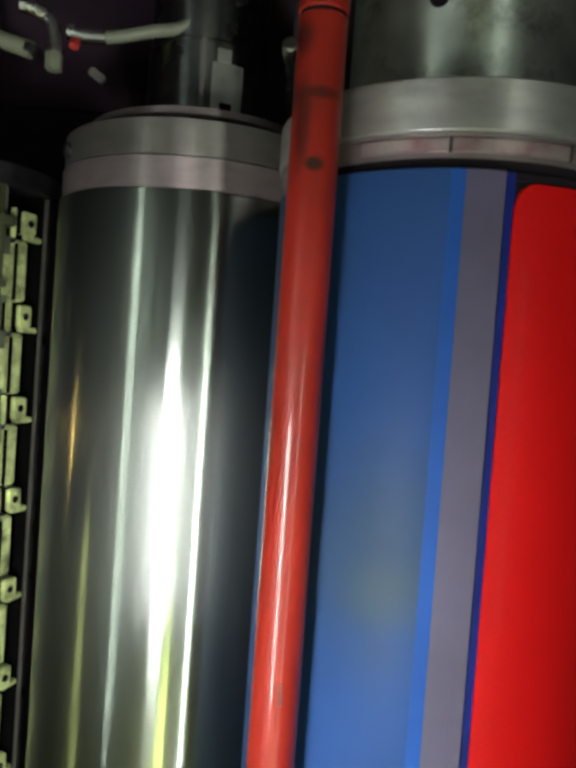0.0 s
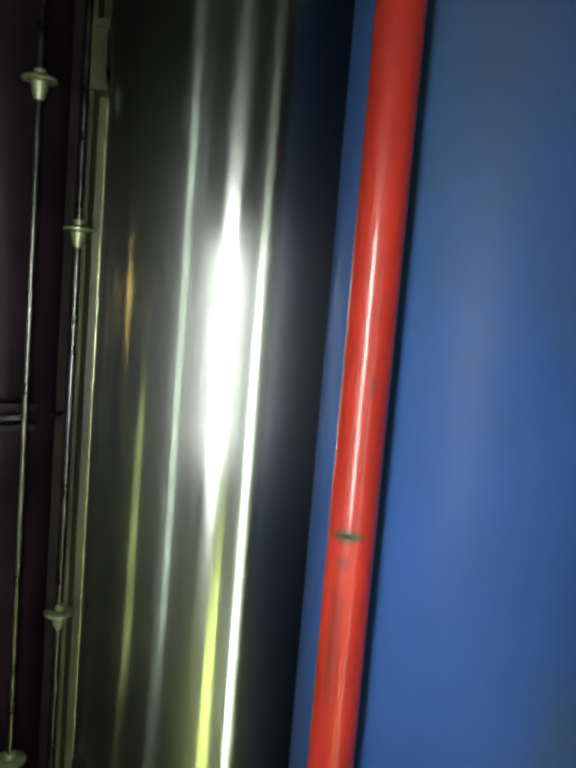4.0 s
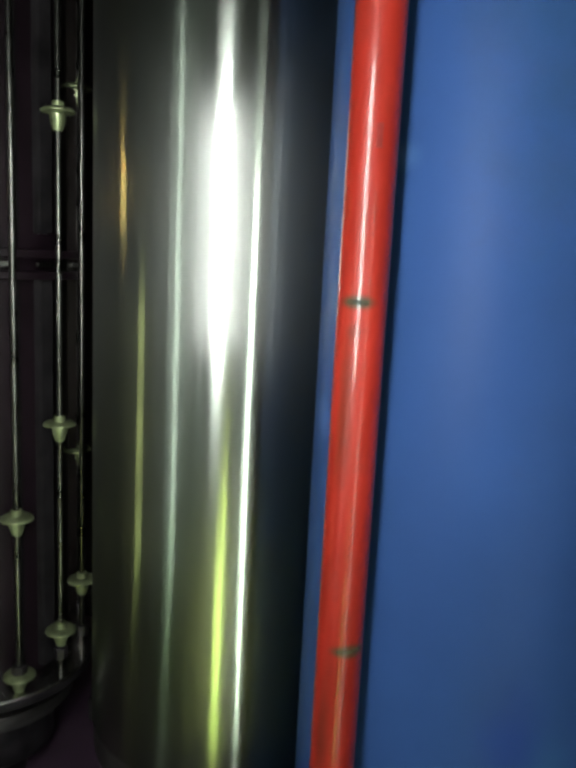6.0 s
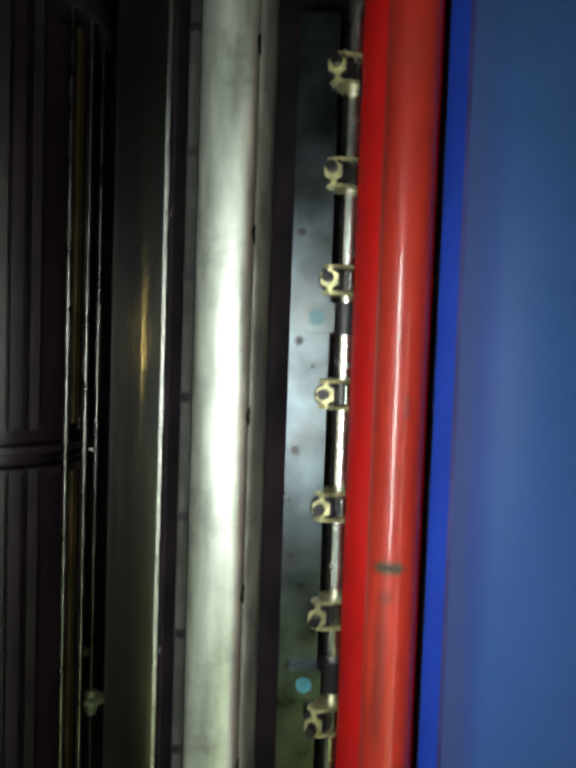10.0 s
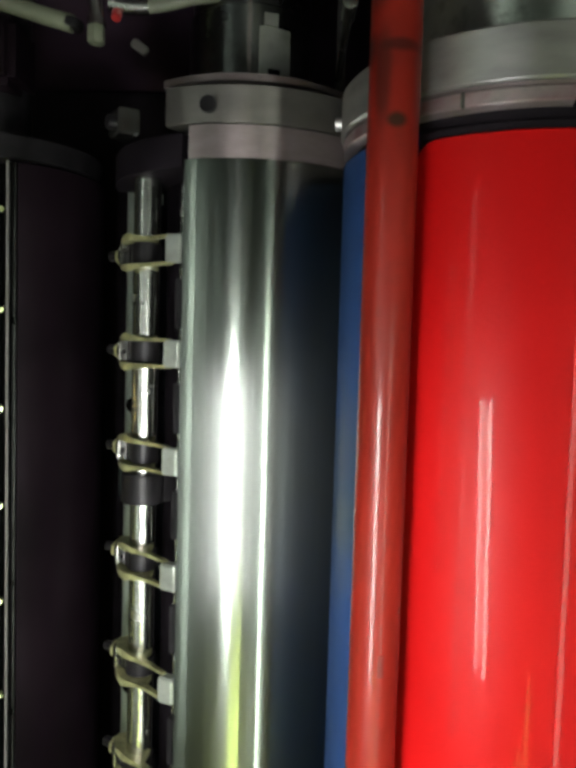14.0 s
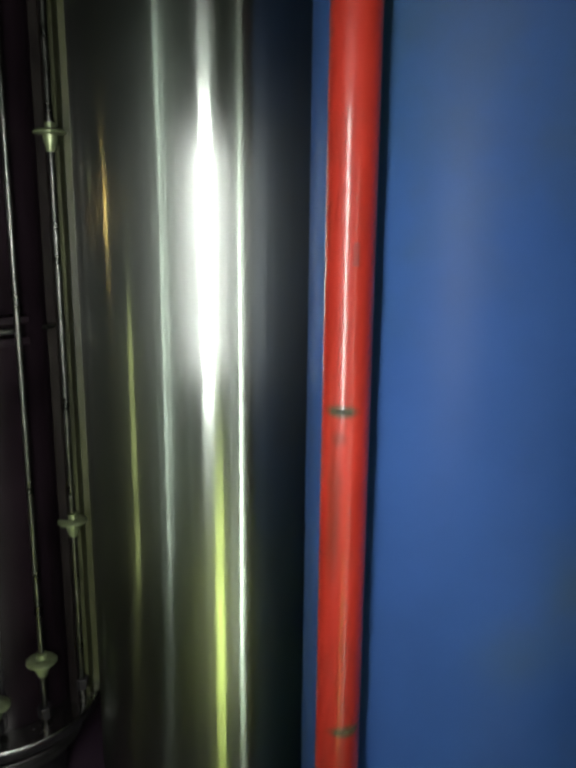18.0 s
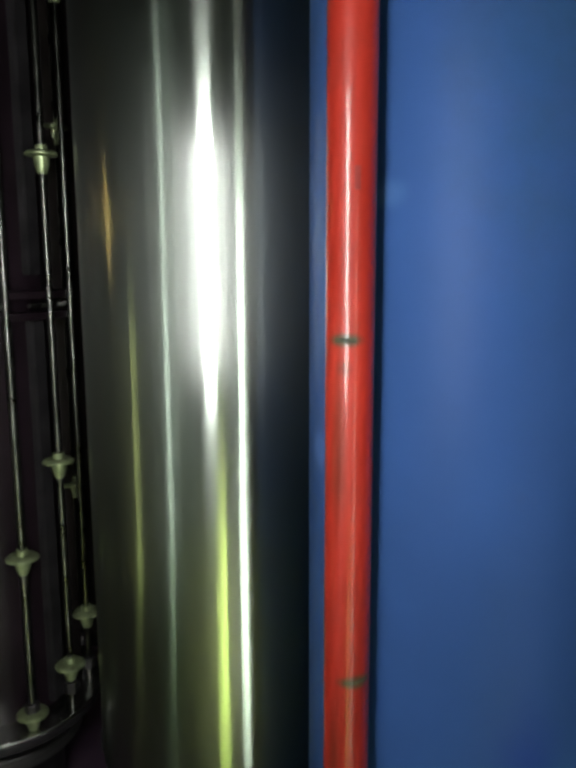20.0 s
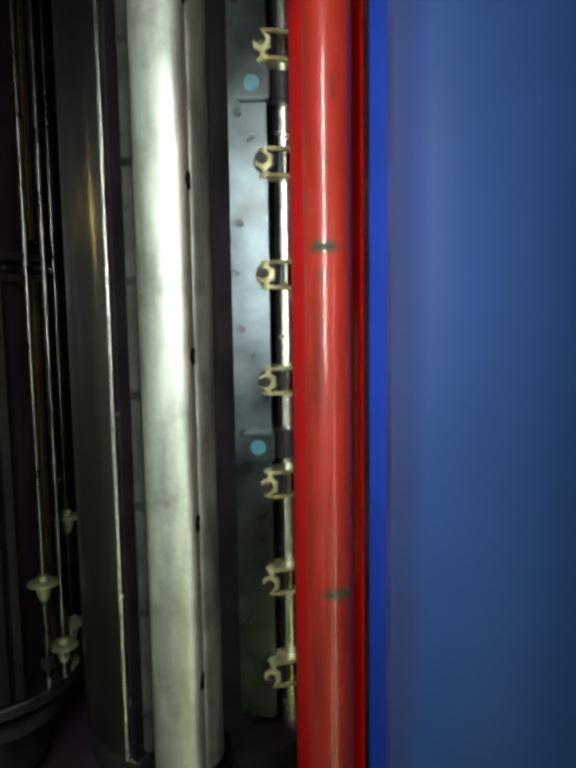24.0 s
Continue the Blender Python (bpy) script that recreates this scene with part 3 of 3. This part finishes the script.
    part("cheek_screw", cyl(0.0045, 0.005, polar(SHAFT_A - 6, RC + 0.003, 0.035), 16), DARKST, e)
    part("cheek_screw", cyl(0.0042, 0.004, polar(235, RC - 0.012, 0.006), 16, 0.001), STEEL, e)
    # clamping bar with holes
    ang = 200.0
    top = [(-0.0190, 0.0660), (-0.0190, 0.0895), (-0.0178, 0.0920), (-0.0150, 0.0940), (-0.0100, 0.0955), (-0.0040, 0.0962), (0.0020, 0.0960), (0.0080, 0.0950), (0.0118, 0.0936),
           (0.0138, 0.0918), (0.0146, 0.0898), (0.0136, 0.0800), (0.0136, 0.0660)]
    b = prism(top, 0.0205, Y1 - 0.012)
    bmesh.ops.transform(b, matrix=polar(ang, 0), verts=b.verts)
    bar = part("clamp_bar", b, GROUND, e, "worn ground steel clamping bar with holes")
    skirt = [(0.0134, 0.0785), (0.0146, 0.0784), (0.0160, 0.0772), (0.0174, 0.0748), (0.0186, 0.0718), (0.0198, 0.0680), (0.0208, 0.0640), (0.0210, 0.0570), (0.0134, 0.0570)]
    b = prism(skirt, 0.0205, Y1 - 0.012)
    bmesh.ops.transform(b, matrix=polar(ang, 0), verts=b.verts)
    part("bar_skirt", b, SKIRT, bar, "dull grey rounded skirt of the clamping bar")
    for y in HOLES:
        at = polar(ang, 0, y) @ pose(0.0138, 0, 0.0850, 0, 95, 0)
        part("bar_hole", cyl(0.0058, 0.0022, at, 20, 0.0002), HOLE_SHADE, bar, "dark threaded hole")
        part("hole_screw", cyl(0.0020, 0.0026, at @ pose(0.0016, 0, 0), 6, 0.0002), DARKST, bar)
    part("lip_strip", box(0.0062, 0.640, 0.012, polar(186.2, RC - 0.0085, -0.318), 0.0012), LIPM, e, "dull grey lip along the clamping bar")
    for k in range(9):
        part("lip_clip", box(0.0068, 0.007, 0.004, polar(186.2, RC - 0.0042, -0.035 - 0.072 * k), 0.0008), DARKST, e)
    part("bar_tongue", box(0.007, 0.02, 0.006, polar(ang + 3, RC - 0.008, 0.034), 0.001), GROUND, e)
    part("edge_lug", box(0.007, 0.012, 0.008, polar(GAP0 + 3, RC - 0.004, 0.012), 0.001), DARKST, e)
    part("bar_end", box(0.013, 0.014, 0.012, polar(ang + 5, RC - 0.010, 0.03), 0.002), GROUND, e)
    part("edge_strip", box(0.0022, 0.645, 0.0090, polar(GAP0 + 0.6, RC + 0.0005, -0.321) @ pose(0, 0, 0, 0, 14, 0), 0.0008), STEEL, e, "thin bright strip along the gap edge")
    part("edge_ledge", box(0.010, 0.64, 0.006, polar(GAP0 + 6.0, RC - 0.014, -0.32), 0.0006), BLACK, e)
    # Black liners added over the polished gap walls, standing in for the shade there.
    part("gap_shade_liner", sector(0.055, RC - 0.0012, Y0 - 0.001, Y1 + 0.001, GAP0 + 0.55, GAP0 + 2.0, 3), BLACK, e, "black liner over the gap wall in place of shade")
    liner = [(GAP1 - 0.4, RC - 0.0025), (GAP1 - 1.9, RC - 0.012), (GAP1 - 8.5, 0.0578), (GAP1 - 6.0, 0.0570), (GAP1 - 1.0, RC - 0.012), (GAP1 + 0.4, RC - 0.0025)]
    part("gap_shade_liner", prism([(r * math.sin(radians(a)), r * math.cos(radians(a))) for a, r in liner], Y0 - 0.001, Y1 + 0.001), BLACK, e)
    # shaft, spring rod, grippers and rests
    part("gripper_shaft", rod(0.0086, 0.003, Y1 - 0.002, 28, cx=math.sin(radians(SHAFT_A)) * SHAFT_R, cz=math.cos(radians(SHAFT_A)) * SHAFT_R), STEEL, e, "bright gripper shaft")
    a2, r2 = SHAFT_A + 17, 0.066
    part("spring_rod", rod(0.0026, 0.0, Y1, 12, cx=math.sin(radians(a2)) * r2, cz=math.cos(radians(a2)) * r2), STEEL, e)
    for y in GRIPS:
        gripper(e, y)
        part("gripper_pad", box(0.011, 0.0165, 0.008, polar(GAP1 - 4.2, RC - 0.0045, y), 0.001), TABM, e, "bright gripper rest")
        part("spring_plate", box(0.004, 0.030, 0.006, polar(GAP1 - 2.6, RC - 0.006, y - 0.033), 0.0006), DARKST, e)
    for y in BLOCKS:
        part("shaft_bearing", join(cyl(0.0145, 0.020, polar(SHAFT_A, SHAFT_R, y) @ pose(0, 0, 0, 90), 28, 0.001), box(0.022, 0.020, 0.018, polar(SHAFT_A, SHAFT_R - 0.010, y), 0.002)), DARKST, e, "dark shaft bearing block")
        d = part("bearing_foot", box(0.021, 0.019, 0.010, polar(FLAT, 0, y) @ pose(0.0475, 0, 0.0628), 0.001), FLOORP, e)
        part("paint_dot", cyl(0.0050, 0.003, polar(FLAT, 0, y) @ pose(0.0470, 0, 0.0680), 18, 0.0008), TEAL, d, "teal paint dot")
    for y in (-0.147, -0.215, -0.285, -0.355, -0.425, -0.56):
        part("floor_screw", cyl(0.0028, 0.003, polar(FLAT, 0, y) @ pose(0.0360, 0, 0.0585), 12), DARKST, e)
    return e


# ---- the blue drum ----
def blue_drum():
    e = empty("blue_drum", (RX, 0, RZ))
    tagged(e, "large blue drum with a glossy red cover plate", "press drum")
    yb, ye = -0.0035, -0.70
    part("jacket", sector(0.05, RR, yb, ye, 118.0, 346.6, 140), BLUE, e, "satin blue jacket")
    part("jacket_edge", sector(0.05, RR - 0.0003, yb, ye, 346.6, 350.4, 8), BRIGHTB, e, "bright blue jacket edge")
    part("tape", sector(0.05, RR - 0.0006, yb, ye, 350.4, 360.5, 8), MAUVE, e, "grey-mauve strip")
    part("groove", sector(0.05, RR - 0.0028, yb, ye, 360.5, 363.5, 8), NAVY, e, "navy groove")
    part("plate_bed", sector(0.05, RR - 0.0034, -0.0081, ye, 363.5, 471.0, 60), BLACK, e)
    part("bed_gap", sector(0.05, RR - 0.0030, yb, -0.0080, 363.5, 471.0, 60), BLACK, e, "black gap above the cover plate")
    part("jacket_edge", sector(0.05, RR - 0.0004, yb, ye, 471.0, 476.6, 12), DEEPB, e, "deep blue jacket edge")
    part("tape", sector(0.05, RR - 0.0004, yb, ye, 476.6, 478.0, 4), DARKMAUVE, e, "dark mauve line")
    # red plate with rounded corners, bent to the drum
    bm = bmesh.new()
    a0, a1, ya, yc, rc = 3.3, 108.0, -0.0080, -0.69, 0.011
    na, rows = 90, []
    for i in range(na + 1):
        s = i / na
        ang = a0 + (a1 - a0) * s
        d = min(ang - a0, a1 - ang) * math.pi / 180 * RR
        cut = rc - math.sqrt(max(rc * rc - (rc - d) ** 2, 0)) if d < rc else 0.0
        a = radians(ang)
        rows.append([bm.verts.new((r * math.sin(a), y, r * math.cos(a))) for r, y in
                     ((RR - 0.0032, ya - cut), (RR - 0.0016, ya - cut), (RR - 0.0010, ya - cut - 0.0007), (RR - 0.0010, yc + cut + 0.0007), (RR - 0.0016, yc + cut), (RR - 0.0032, yc + cut))])
    for A, B in zip(rows, rows[1:]):
        for j in range(6):
            bm.faces.new((A[j], B[j], B[(j + 1) % 6], A[(j + 1) % 6]))
    bm.faces.new(rows[0])
    bm.faces.new(rows[-1])
    pl = part("cover_plate", bm, REDP, e, "glossy red enamel cover plate")
    part("access_hole", cyl(0.0125, 0.003, polar(56.0, RR - 0.0019, -0.076), 28, 0.0004), BLACK, pl, "round dark access hole")
    part("core", rod(0.06, yb - 0.001, ye + 0.001, 40), DARKST, e)
    # collars at the far end
    part("gap_ring", lathe([(0.05, -0.0034), (RR - 0.006, -0.0034), (RR - 0.006, 0.0020), (0.05, 0.0020)], 80), BLACK, e)
    part("bearer_ring", lathe([(0.05, 0.0021), (RR - 0.001, 0.0021), (RR, 0.0029), (RR, 0.0088), (RR - 0.0012, 0.0095), (RR - 0.0012, 0.0103), (RR, 0.0110), (RR, 0.0114), (0.05, 0.0116)], 96), BEARER, e, "pinkish steel bearer ring with a groove")
    part("collar", lathe([(0.05, 0.0118), (RR + 0.001, 0.0118), (RR + 0.002, 0.0128), (RR + 0.002, 0.0345), (RR + 0.001, 0.0355), (0.05, 0.0360)], 96), COLLARB, e, "wide grey steel collar")
    nt = part("clamp_strip", sector(0.09, RR + 0.0010, 0.0028, 0.0092, -38.0, 60.0, 40), STAINED, e, "rust-stained steel clamp strip in the bearer ring")
    for a in (-14.0, 17.0):
        part("strip_joint", box(0.0016, 0.0068, 0.002, polar(a, RR + 0.0008, 0.0060), 0.0003), STEEL, nt, "bright joint")
    part("collar_key", box(0.008, 0.006, 0.006, polar(46, RR - 0.001, 0.0025), 0.001), BLACK, e)
    part("hub", lathe([(0.03, 0.0362), (0.062, 0.0362), (0.064, 0.0380), (0.064, 0.12), (0.060, 0.124), (0.030, 0.13)], 64), HUBM, e, "stained grey-green hub")
    for a in (-25, 60, 160, 250):
        part("hub_bolt", cyl(0.005, 0.004, polar(a, 0.064, 0.088), 14), BLACK, e)
    part("journal", rod(0.03, 0.12, 0.26, 32), STEEL, e)
    part("journal", rod(0.03, ye, -0.82, 32), DARKST, e)
    for a in (60, 200, 310):
        part("collar_bolt", cyl(0.004, 0.006, polar(a, RR + 0.003, 0.0240), 12), COLLARB, e)
    return e


# ---- the skeleton drum ----
RODS = ((25.6, (-0.1666, -0.4775)), (-8, (-0.0676, -0.5837)), (-37.5, (-0.2, -0.4353, -0.6109)), (-66.4, (-0.5037, -0.6349)),
        (-97.2, (-0.5285, -0.627)), (-130, (-0.627,)), (-147, (-0.5637,)))
LGRIPS = tuple(-0.0050 - 0.0697 * i for i in range(9))


def star_wheel(parent, m):
    b = lathe([(0.0026, 0.011), (0.0045, 0.0105), (0.0045, 0.006), (0.0105, 0.0058), (0.0124, 0.0042), (0.0124, 0.0028), (0.006, 0.0018), (0.0055, -0.004), (0.0036, -0.010), (0.0026, -0.0105)], 16)
    bmesh.ops.transform(b, matrix=m, verts=b.verts)
    return part("star_wheel", b, WHEELM, parent, "greenish zinc guide wheel")


def skeleton_drum():
    e = empty("skeleton_drum", (LX, 0, LZ))
    tagged(e, "dark skeleton transfer drum with rods, guide wheels and a gripper bar", "press drum")
    part("shaft", rod(0.027, 0.26, -0.82, 32), DARKST, e)
    part("inner_tube", rod(0.0585, 0.018, -0.646, 48), SHELL, e, "dark inner tube")
    part("far_flange", lathe([(0.02, 0.02), (RL - 0.003, 0.02), (RL - 0.002, 0.021), (RL - 0.002, 0.036), (RL - 0.003, 0.037), (0.02, 0.037)], 72), DARKST, e)
    part("near_flange", lathe([(0.02, -0.648), (RL - 0.001, -0.648), (RL, -0.649), (RL, -0.655), (RL - 0.001, -0.656), (0.02, -0.656)], 72), DARKST, e, "dark end flange")
    part("near_ring", lathe([(0.02, -0.672), (0.066, -0.672), (0.067, -0.673), (0.067, -0.684), (0.02, -0.685)], 64), DARKRING, e, "dark steel end ring")
    part("flange_rim", lathe([(0.07, -0.6455), (RL - 0.0004, -0.6455), (RL + 0.0006, -0.6465), (RL + 0.0006, -0.6478), (0.07, -0.6479)], 72), STEEL, e, "thin bright flange rim")
    part("near_hub", rod(0.05, -0.656, -0.73, 40, 0.002), DARKST, e)
    for y in (-0.297, -0.313):
        part("spider", sector(0.02, RL - 0.010, y, y - 0.006, 145, 360, 40), SHELL, e, "dark spider disc")
    for a, ys in RODS:
        r = RL - 0.0082
        rr = 0.0024
        ro = part("rod", rod(rr, 0.02, -0.65, 10, 0.0002, cx=math.sin(radians(a)) * r, cz=math.cos(radians(a)) * r), RODST, e, "thin bright rod")
        part("rod_nut", rod(0.006, -0.622, -0.632, 6, 0.0005, cx=math.sin(radians(a)) * r, cz=math.cos(radians(a)) * r), DARKST, ro)
        part("rod_clip", box(0.020, 0.003, 0.004, polar(a - 6, r - 0.004, -0.308), 0.0008), RODST, ro)
        for y in ys:
            star_wheel(ro, polar(a, r, y))
    for a, m, w, r in ((-125, BRASS, 0.010, 0.0615), (-62, STAYM, 0.005, 0.0620), (-38, DARKST, 0.014, 0.0605), (-93, STAYM, 0.007, 0.0620)):
        for ya, yb in ((0.018, -0.285), (-0.313, -0.64)):
            part("stay_bar", box(w, abs(yb - ya), 0.008, polar(a, r, (ya + yb) / 2), 0.001), m, e)
    # dark smooth shell
    part("shell", sector(RL - 0.008, RL, 0.018, -0.646, 82, 150, 40), SHELL, e, "smooth dark brown shell")
    for a, w, m in ((157, 7, BRONZE), (166, 4, SHELL), (174, 8, BRONZE), (183, 6, SHELL), (192, 5, BRONZE)):
        for ya, yb in ((0.018, -0.285), (-0.312, -0.645)):
            part("shell_strip", sector(RL - 0.012, RL - 0.004, ya, yb, a - w / 2, a + w / 2, 6), m, e, "dull bronze strip")
    # gripper bar
    bar = part("gripper_bar", sector(RL - 0.020, RL - 0.006, 0.02, -0.646, 33, 52, 14), OLIVE, e, "olive zinc gripper bar")
    part("back_plate", sector(RL - 0.018, RL - 0.010, 0.02, -0.646, 22, 32.6, 6), BRONZE, e, "dark back plate")
    part("bar_lip", sector(RL - 0.010, RL + 0.0004, 0.02, -0.646, 46.4, 48.6, 3), OLIVE, bar, "raised olive lip")
    comb = part("comb_plate", sector(RL - 0.009, RL - 0.0030, 0.02, -0.646, 48.7, 51.0, 4), PALEO, e, "pale olive comb plate along the gripper bar")
    for y in LGRIPS:
        part("tooth", sector(RL - 0.008, RL - 0.0028, y - 0.012, y - 0.060, 51.0, 53.6, 3), PALEO, comb)
    # Paler strip on the lip, with its thin highlight put into the colour.
    part("bar_ridge", sector(RL - 0.001, RL + 0.0010, -0.03, -0.620, 46.6, 47.2, 2, 0.0002), GREENZ, bar, "thin pale ridge painting the lip's highlight")
    part("edge_strip", sector(RL - 0.0030, RL, 0.018, -0.646, 76.8, 78.0, 2), GREYM, e, "thin bright edge strip")
    part("edge_strip", sector(RL - 0.0030, RL + 0.0004, 0.018, -0.646, 80.2, 81.0, 2), RODST, e)
    # Well and rail carry the recess's shade in their near-black colour.
    part("well", sector(RL - 0.03, RL - 0.022, 0.02, -0.646, 52, 82, 12), HOLE_SHADE, e)
    part("strip_rail", sector(RL - 0.022, RL - 0.0032, 0.018, -0.646, 76.6, 82, 4), HOLE_SHADE, e, "rail under the edge strips, near-black in place of shade")
    for i, y in enumerate(LGRIPS):
        g = part("gripper_block", join(box(0.013, 0.046, 0.013, polar(60.0, RL - 0.0085, y - 0.036), 0.0016),
                                       box(0.010, 0.020, 0.010, polar(54.5, RL - 0.008, y - (0.030 if i % 2 else 0.045)), 0.0014)), GREENZ, e, "greenish gripper block")
        part("gripper_head", box(0.013, 0.0165, 0.010, polar(63.5, RL - 0.004, y), 0.0012), GREENZ, g)
        part("head_hole", cyl(0.0028, 0.002, polar(63.5, RL + 0.0006, y), 14, 0.0002), BLACK, g)
        part("head_arm", box(0.017, 0.004, 0.006, polar(70, RL - 0.006, y - 0.010), 0.0008), GREENZ, g)
        part("side_plate", box(0.011, 0.030, 0.011, polar(50.6, RL - 0.0070, y - 0.040), 0.001), GREENZ, g)
        part("slot", box(0.005, 0.017, 0.003, polar(57.6, RL - 0.0035, y), 0.0004), HOLE_SHADE, g, "dark slot")
        part("seam", box(0.0020, 0.042, 0.0024, polar(56.4, RL - 0.0012, y - 0.037), 0.0003), HOLE_SHADE, g)
        part("bracket", box(0.0016, 0.022, 0.006, polar(54.8, RL - 0.0030, y - 0.001), 0.0004), GREENZ, g)
        part("spring", rod(0.003, y - 0.010, y - 0.016, 10, 0.0003, cx=math.sin(radians(56)) * (RL - 0.006), cz=math.cos(radians(56)) * (RL - 0.006)), DARKST, g)
    part("cam_box", join(box(0.026, 0.045, 0.016, polar(40, RL - 0.006, -0.030), 0.002), box(0.030, 0.006, 0.020, polar(40, RL - 0.005, -0.052), 0.001), box(0.034, 0.008, 0.018, polar(42, RL - 0.005, -0.006), 0.001)), OLIVE, e, "olive cam box on the bar")
    part("cam_slot", box(0.012, 0.006, 0.002, polar(37, RL + 0.0016, -0.040), 0.0004), BLACK, e)
    return e


# ---- the guard tube ----
def guard_tube():
    e = empty("guard_tube", (TX, 0, TZ))
    tagged(e, "red enamelled guard tube over the nip between drums", "guard tube")
    part("tube", rod(TR, 0.0605, -0.82, 40), REDT, e, "glossy red tube with scuffs and painted dark reflections")
    part("tube_end", rod(TR + 0.0003, 0.0618, 0.26, 40), REDT, e)
    part("joint", rod(TR - 0.0006, 0.0598, 0.0626, 40, 0.0002), BLACK, e)
    for y, a0, a1, w in ((-0.3122, -40, 10, 0.0022), (-0.4770, -12, 55, 0.0018)):
        part("weld_mark", sector(TR - 0.001, TR + 0.00025, y + w / 2, y - w / 2, a0, a1, 10, 0.0001), STAIN, e, "dark green scuff ring")
    part("scuff", sector(TR - 0.001, TR + 0.0002, -0.2375, -0.2475, 2, 16, 6, 0.0001), mat("dark_red_scuff", (0.16, 0.008, 0.006), 0.35), e, "dark red scratch")
    return e


# ---- pipes and fittings at the far frame ----
def pipework():
    z = 1.02
    e = empty("air_pipe", (0, 0, 0))
    tagged(e, "grey-green air pipe with a bright elbow at the far frame", "pipe")
    part("pipe", sweep([(-0.26, 0.145, z), (-0.1575, 0.1160, z), (-0.134, 0.1090, z), (-0.112, 0.1030, z)], 0.0058), HOSE, e)
    part("collar", cyl(0.0070, 0.006, pose(-0.112, 0.1028, z, 90, 0, -106 + 90), 16, 0.0008), DARKST, e)
    part("elbow", sweep([(-0.1190, 0.1310, z + 0.004), (-0.1080, 0.1280, z + 0.004), (-0.0975, 0.1190, z + 0.004), (-0.0950, 0.1050, z + 0.004)], 0.0048), STEEL, e, "bright elbow fitting")
    part("fitting", cyl(0.0058, 0.012, pose(-0.0955, 0.0950, z + 0.004, 90), 6, 0.0008), HOSE, e)
    part("nut", cyl(0.0062, 0.005, pose(-0.0952, 0.1030, z + 0.004, 90), 6, 0.0006), STEEL, e)
    e = empty("hose", (0, 0, 0))
    tagged(e, "thin grey hose along the far frame", "hose")
    part("hose_line", sweep([(-0.087, 0.1170, z), (-0.0716, 0.1150, z), (-0.0551, 0.1162, z), (-0.0323, 0.1215, z), (-0.0095, 0.1262, z), (0.01, 0.145, z), (0.015, 0.185, z)], 0.0042), HOSE, e)
    part("sleeve", sweep([(-0.088, 0.1172, z), (-0.075, 0.1153, z), (-0.062, 0.1155, z)], 0.0050), STEEL, e, "pale metal sleeve")
    part("cap", cyl(0.0034, 0.006, pose(-0.0830, 0.1085, z + 0.002, 60), 12), REDDOT, e, "small red cap")
    part("bracket_tail", box(0.012, 0.006, 0.006, pose(-0.070, 0.0930, z - 0.01, 0, 0, -35), 0.001), GREYM, e)
    o = part("junction_box", box(0.16, 0.05, 0.05, pose(-0.25, 0.105, z - 0.07), 0.006), SHELL)
    tagged(o, "dark brown junction box on the frame", "box")
    # bearing sleeve of the middle drum, fixed to the frame
    e = empty("bearing_sleeve", (AX, 0, AZ))
    tagged(e, "black polished bearing sleeve with a bright steel tab", "bearing")
    part("sleeve", lathe([(0.032, 0.0645), (0.0422, 0.0645), (0.0432, 0.0655), (0.0432, 0.116), (0.0412, 0.118), (0.0412, 0.185), (0.032, 0.186)], 64), DARKHUB, e)
    tab = part("tab", sector(0.037, 0.0450, 0.0660, 0.1020, 10, 38, 14), TABM, e, "bright steel tab")
    part("tab_step", sector(0.037, 0.0450, 0.1020, 0.1110, 14, 26, 8), TABM, tab)
    part("tab_slot", box(0.0085, 0.0065, 0.002, polar(23, 0.0446, 0.0720), 0.0004), BLACK, tab, "dark slot")
    part("rib", sector(0.037, 0.0442, 0.0660, 0.118, 0, 3.5, 3), GREYM, e)
    for y, a in ((0.125, 25), (0.146, 32)):
        part("bolt", cyl(0.0042, 0.006, polar(a, 0.0422, y), 12, 0.0006), DARKST, e)
    o = part("guard_bracket", join(box(0.008, 0.014, 0.03, pose(0.0660, 0.028, z + 0.015), 0.003), cyl(0.005, 0.012, pose(0.0660, 0.040, z + 0.022, 90), 14, 0.001), box(0.006, 0.15, 0.012, pose(0.0660, 0.115, z - 0.03), 0.001)), DARKRING)
    tagged(o, "small dark steel bracket beside the guard tube", "bracket")
    o = part("stud", join(cyl(0.0042, 0.02, pose(0.0640, 0.0790, z + 0.085), 16, 0.001), cyl(0.0025, 0.10, pose(0.0640, 0.0790, z + 0.03), 10, 0.0005)), STEEL)
    tagged(o, "bright round stud beside the tube joint", "stud")


drum_c = polished_drum()
drum_r = blue_drum()
drum_l = skeleton_drum()
guard_tube()
pipework()


def turned(t):
    return 0.0 if t <= START - 0.25 else OMEGA * (t - START) if t >= START + 0.25 else OMEGA * (t - START + 0.25) ** 2


def motions():
    times = [0.0, 0.8, 1.5, 1.8, 2.1, 2.5] + [3.0 + k for k in range(22)]
    walk(drum_c, [(t, pose(AX, 0, AZ, 0, -turned(t), 0)) for t in times])
    walk(drum_r, [(t, pose(RX, 0, RZ, 0, turned(t), 0)) for t in times])
    walk(drum_l, [(t, pose(LX, 0, LZ, 0, turned(t), 0)) for t in times])


motions()
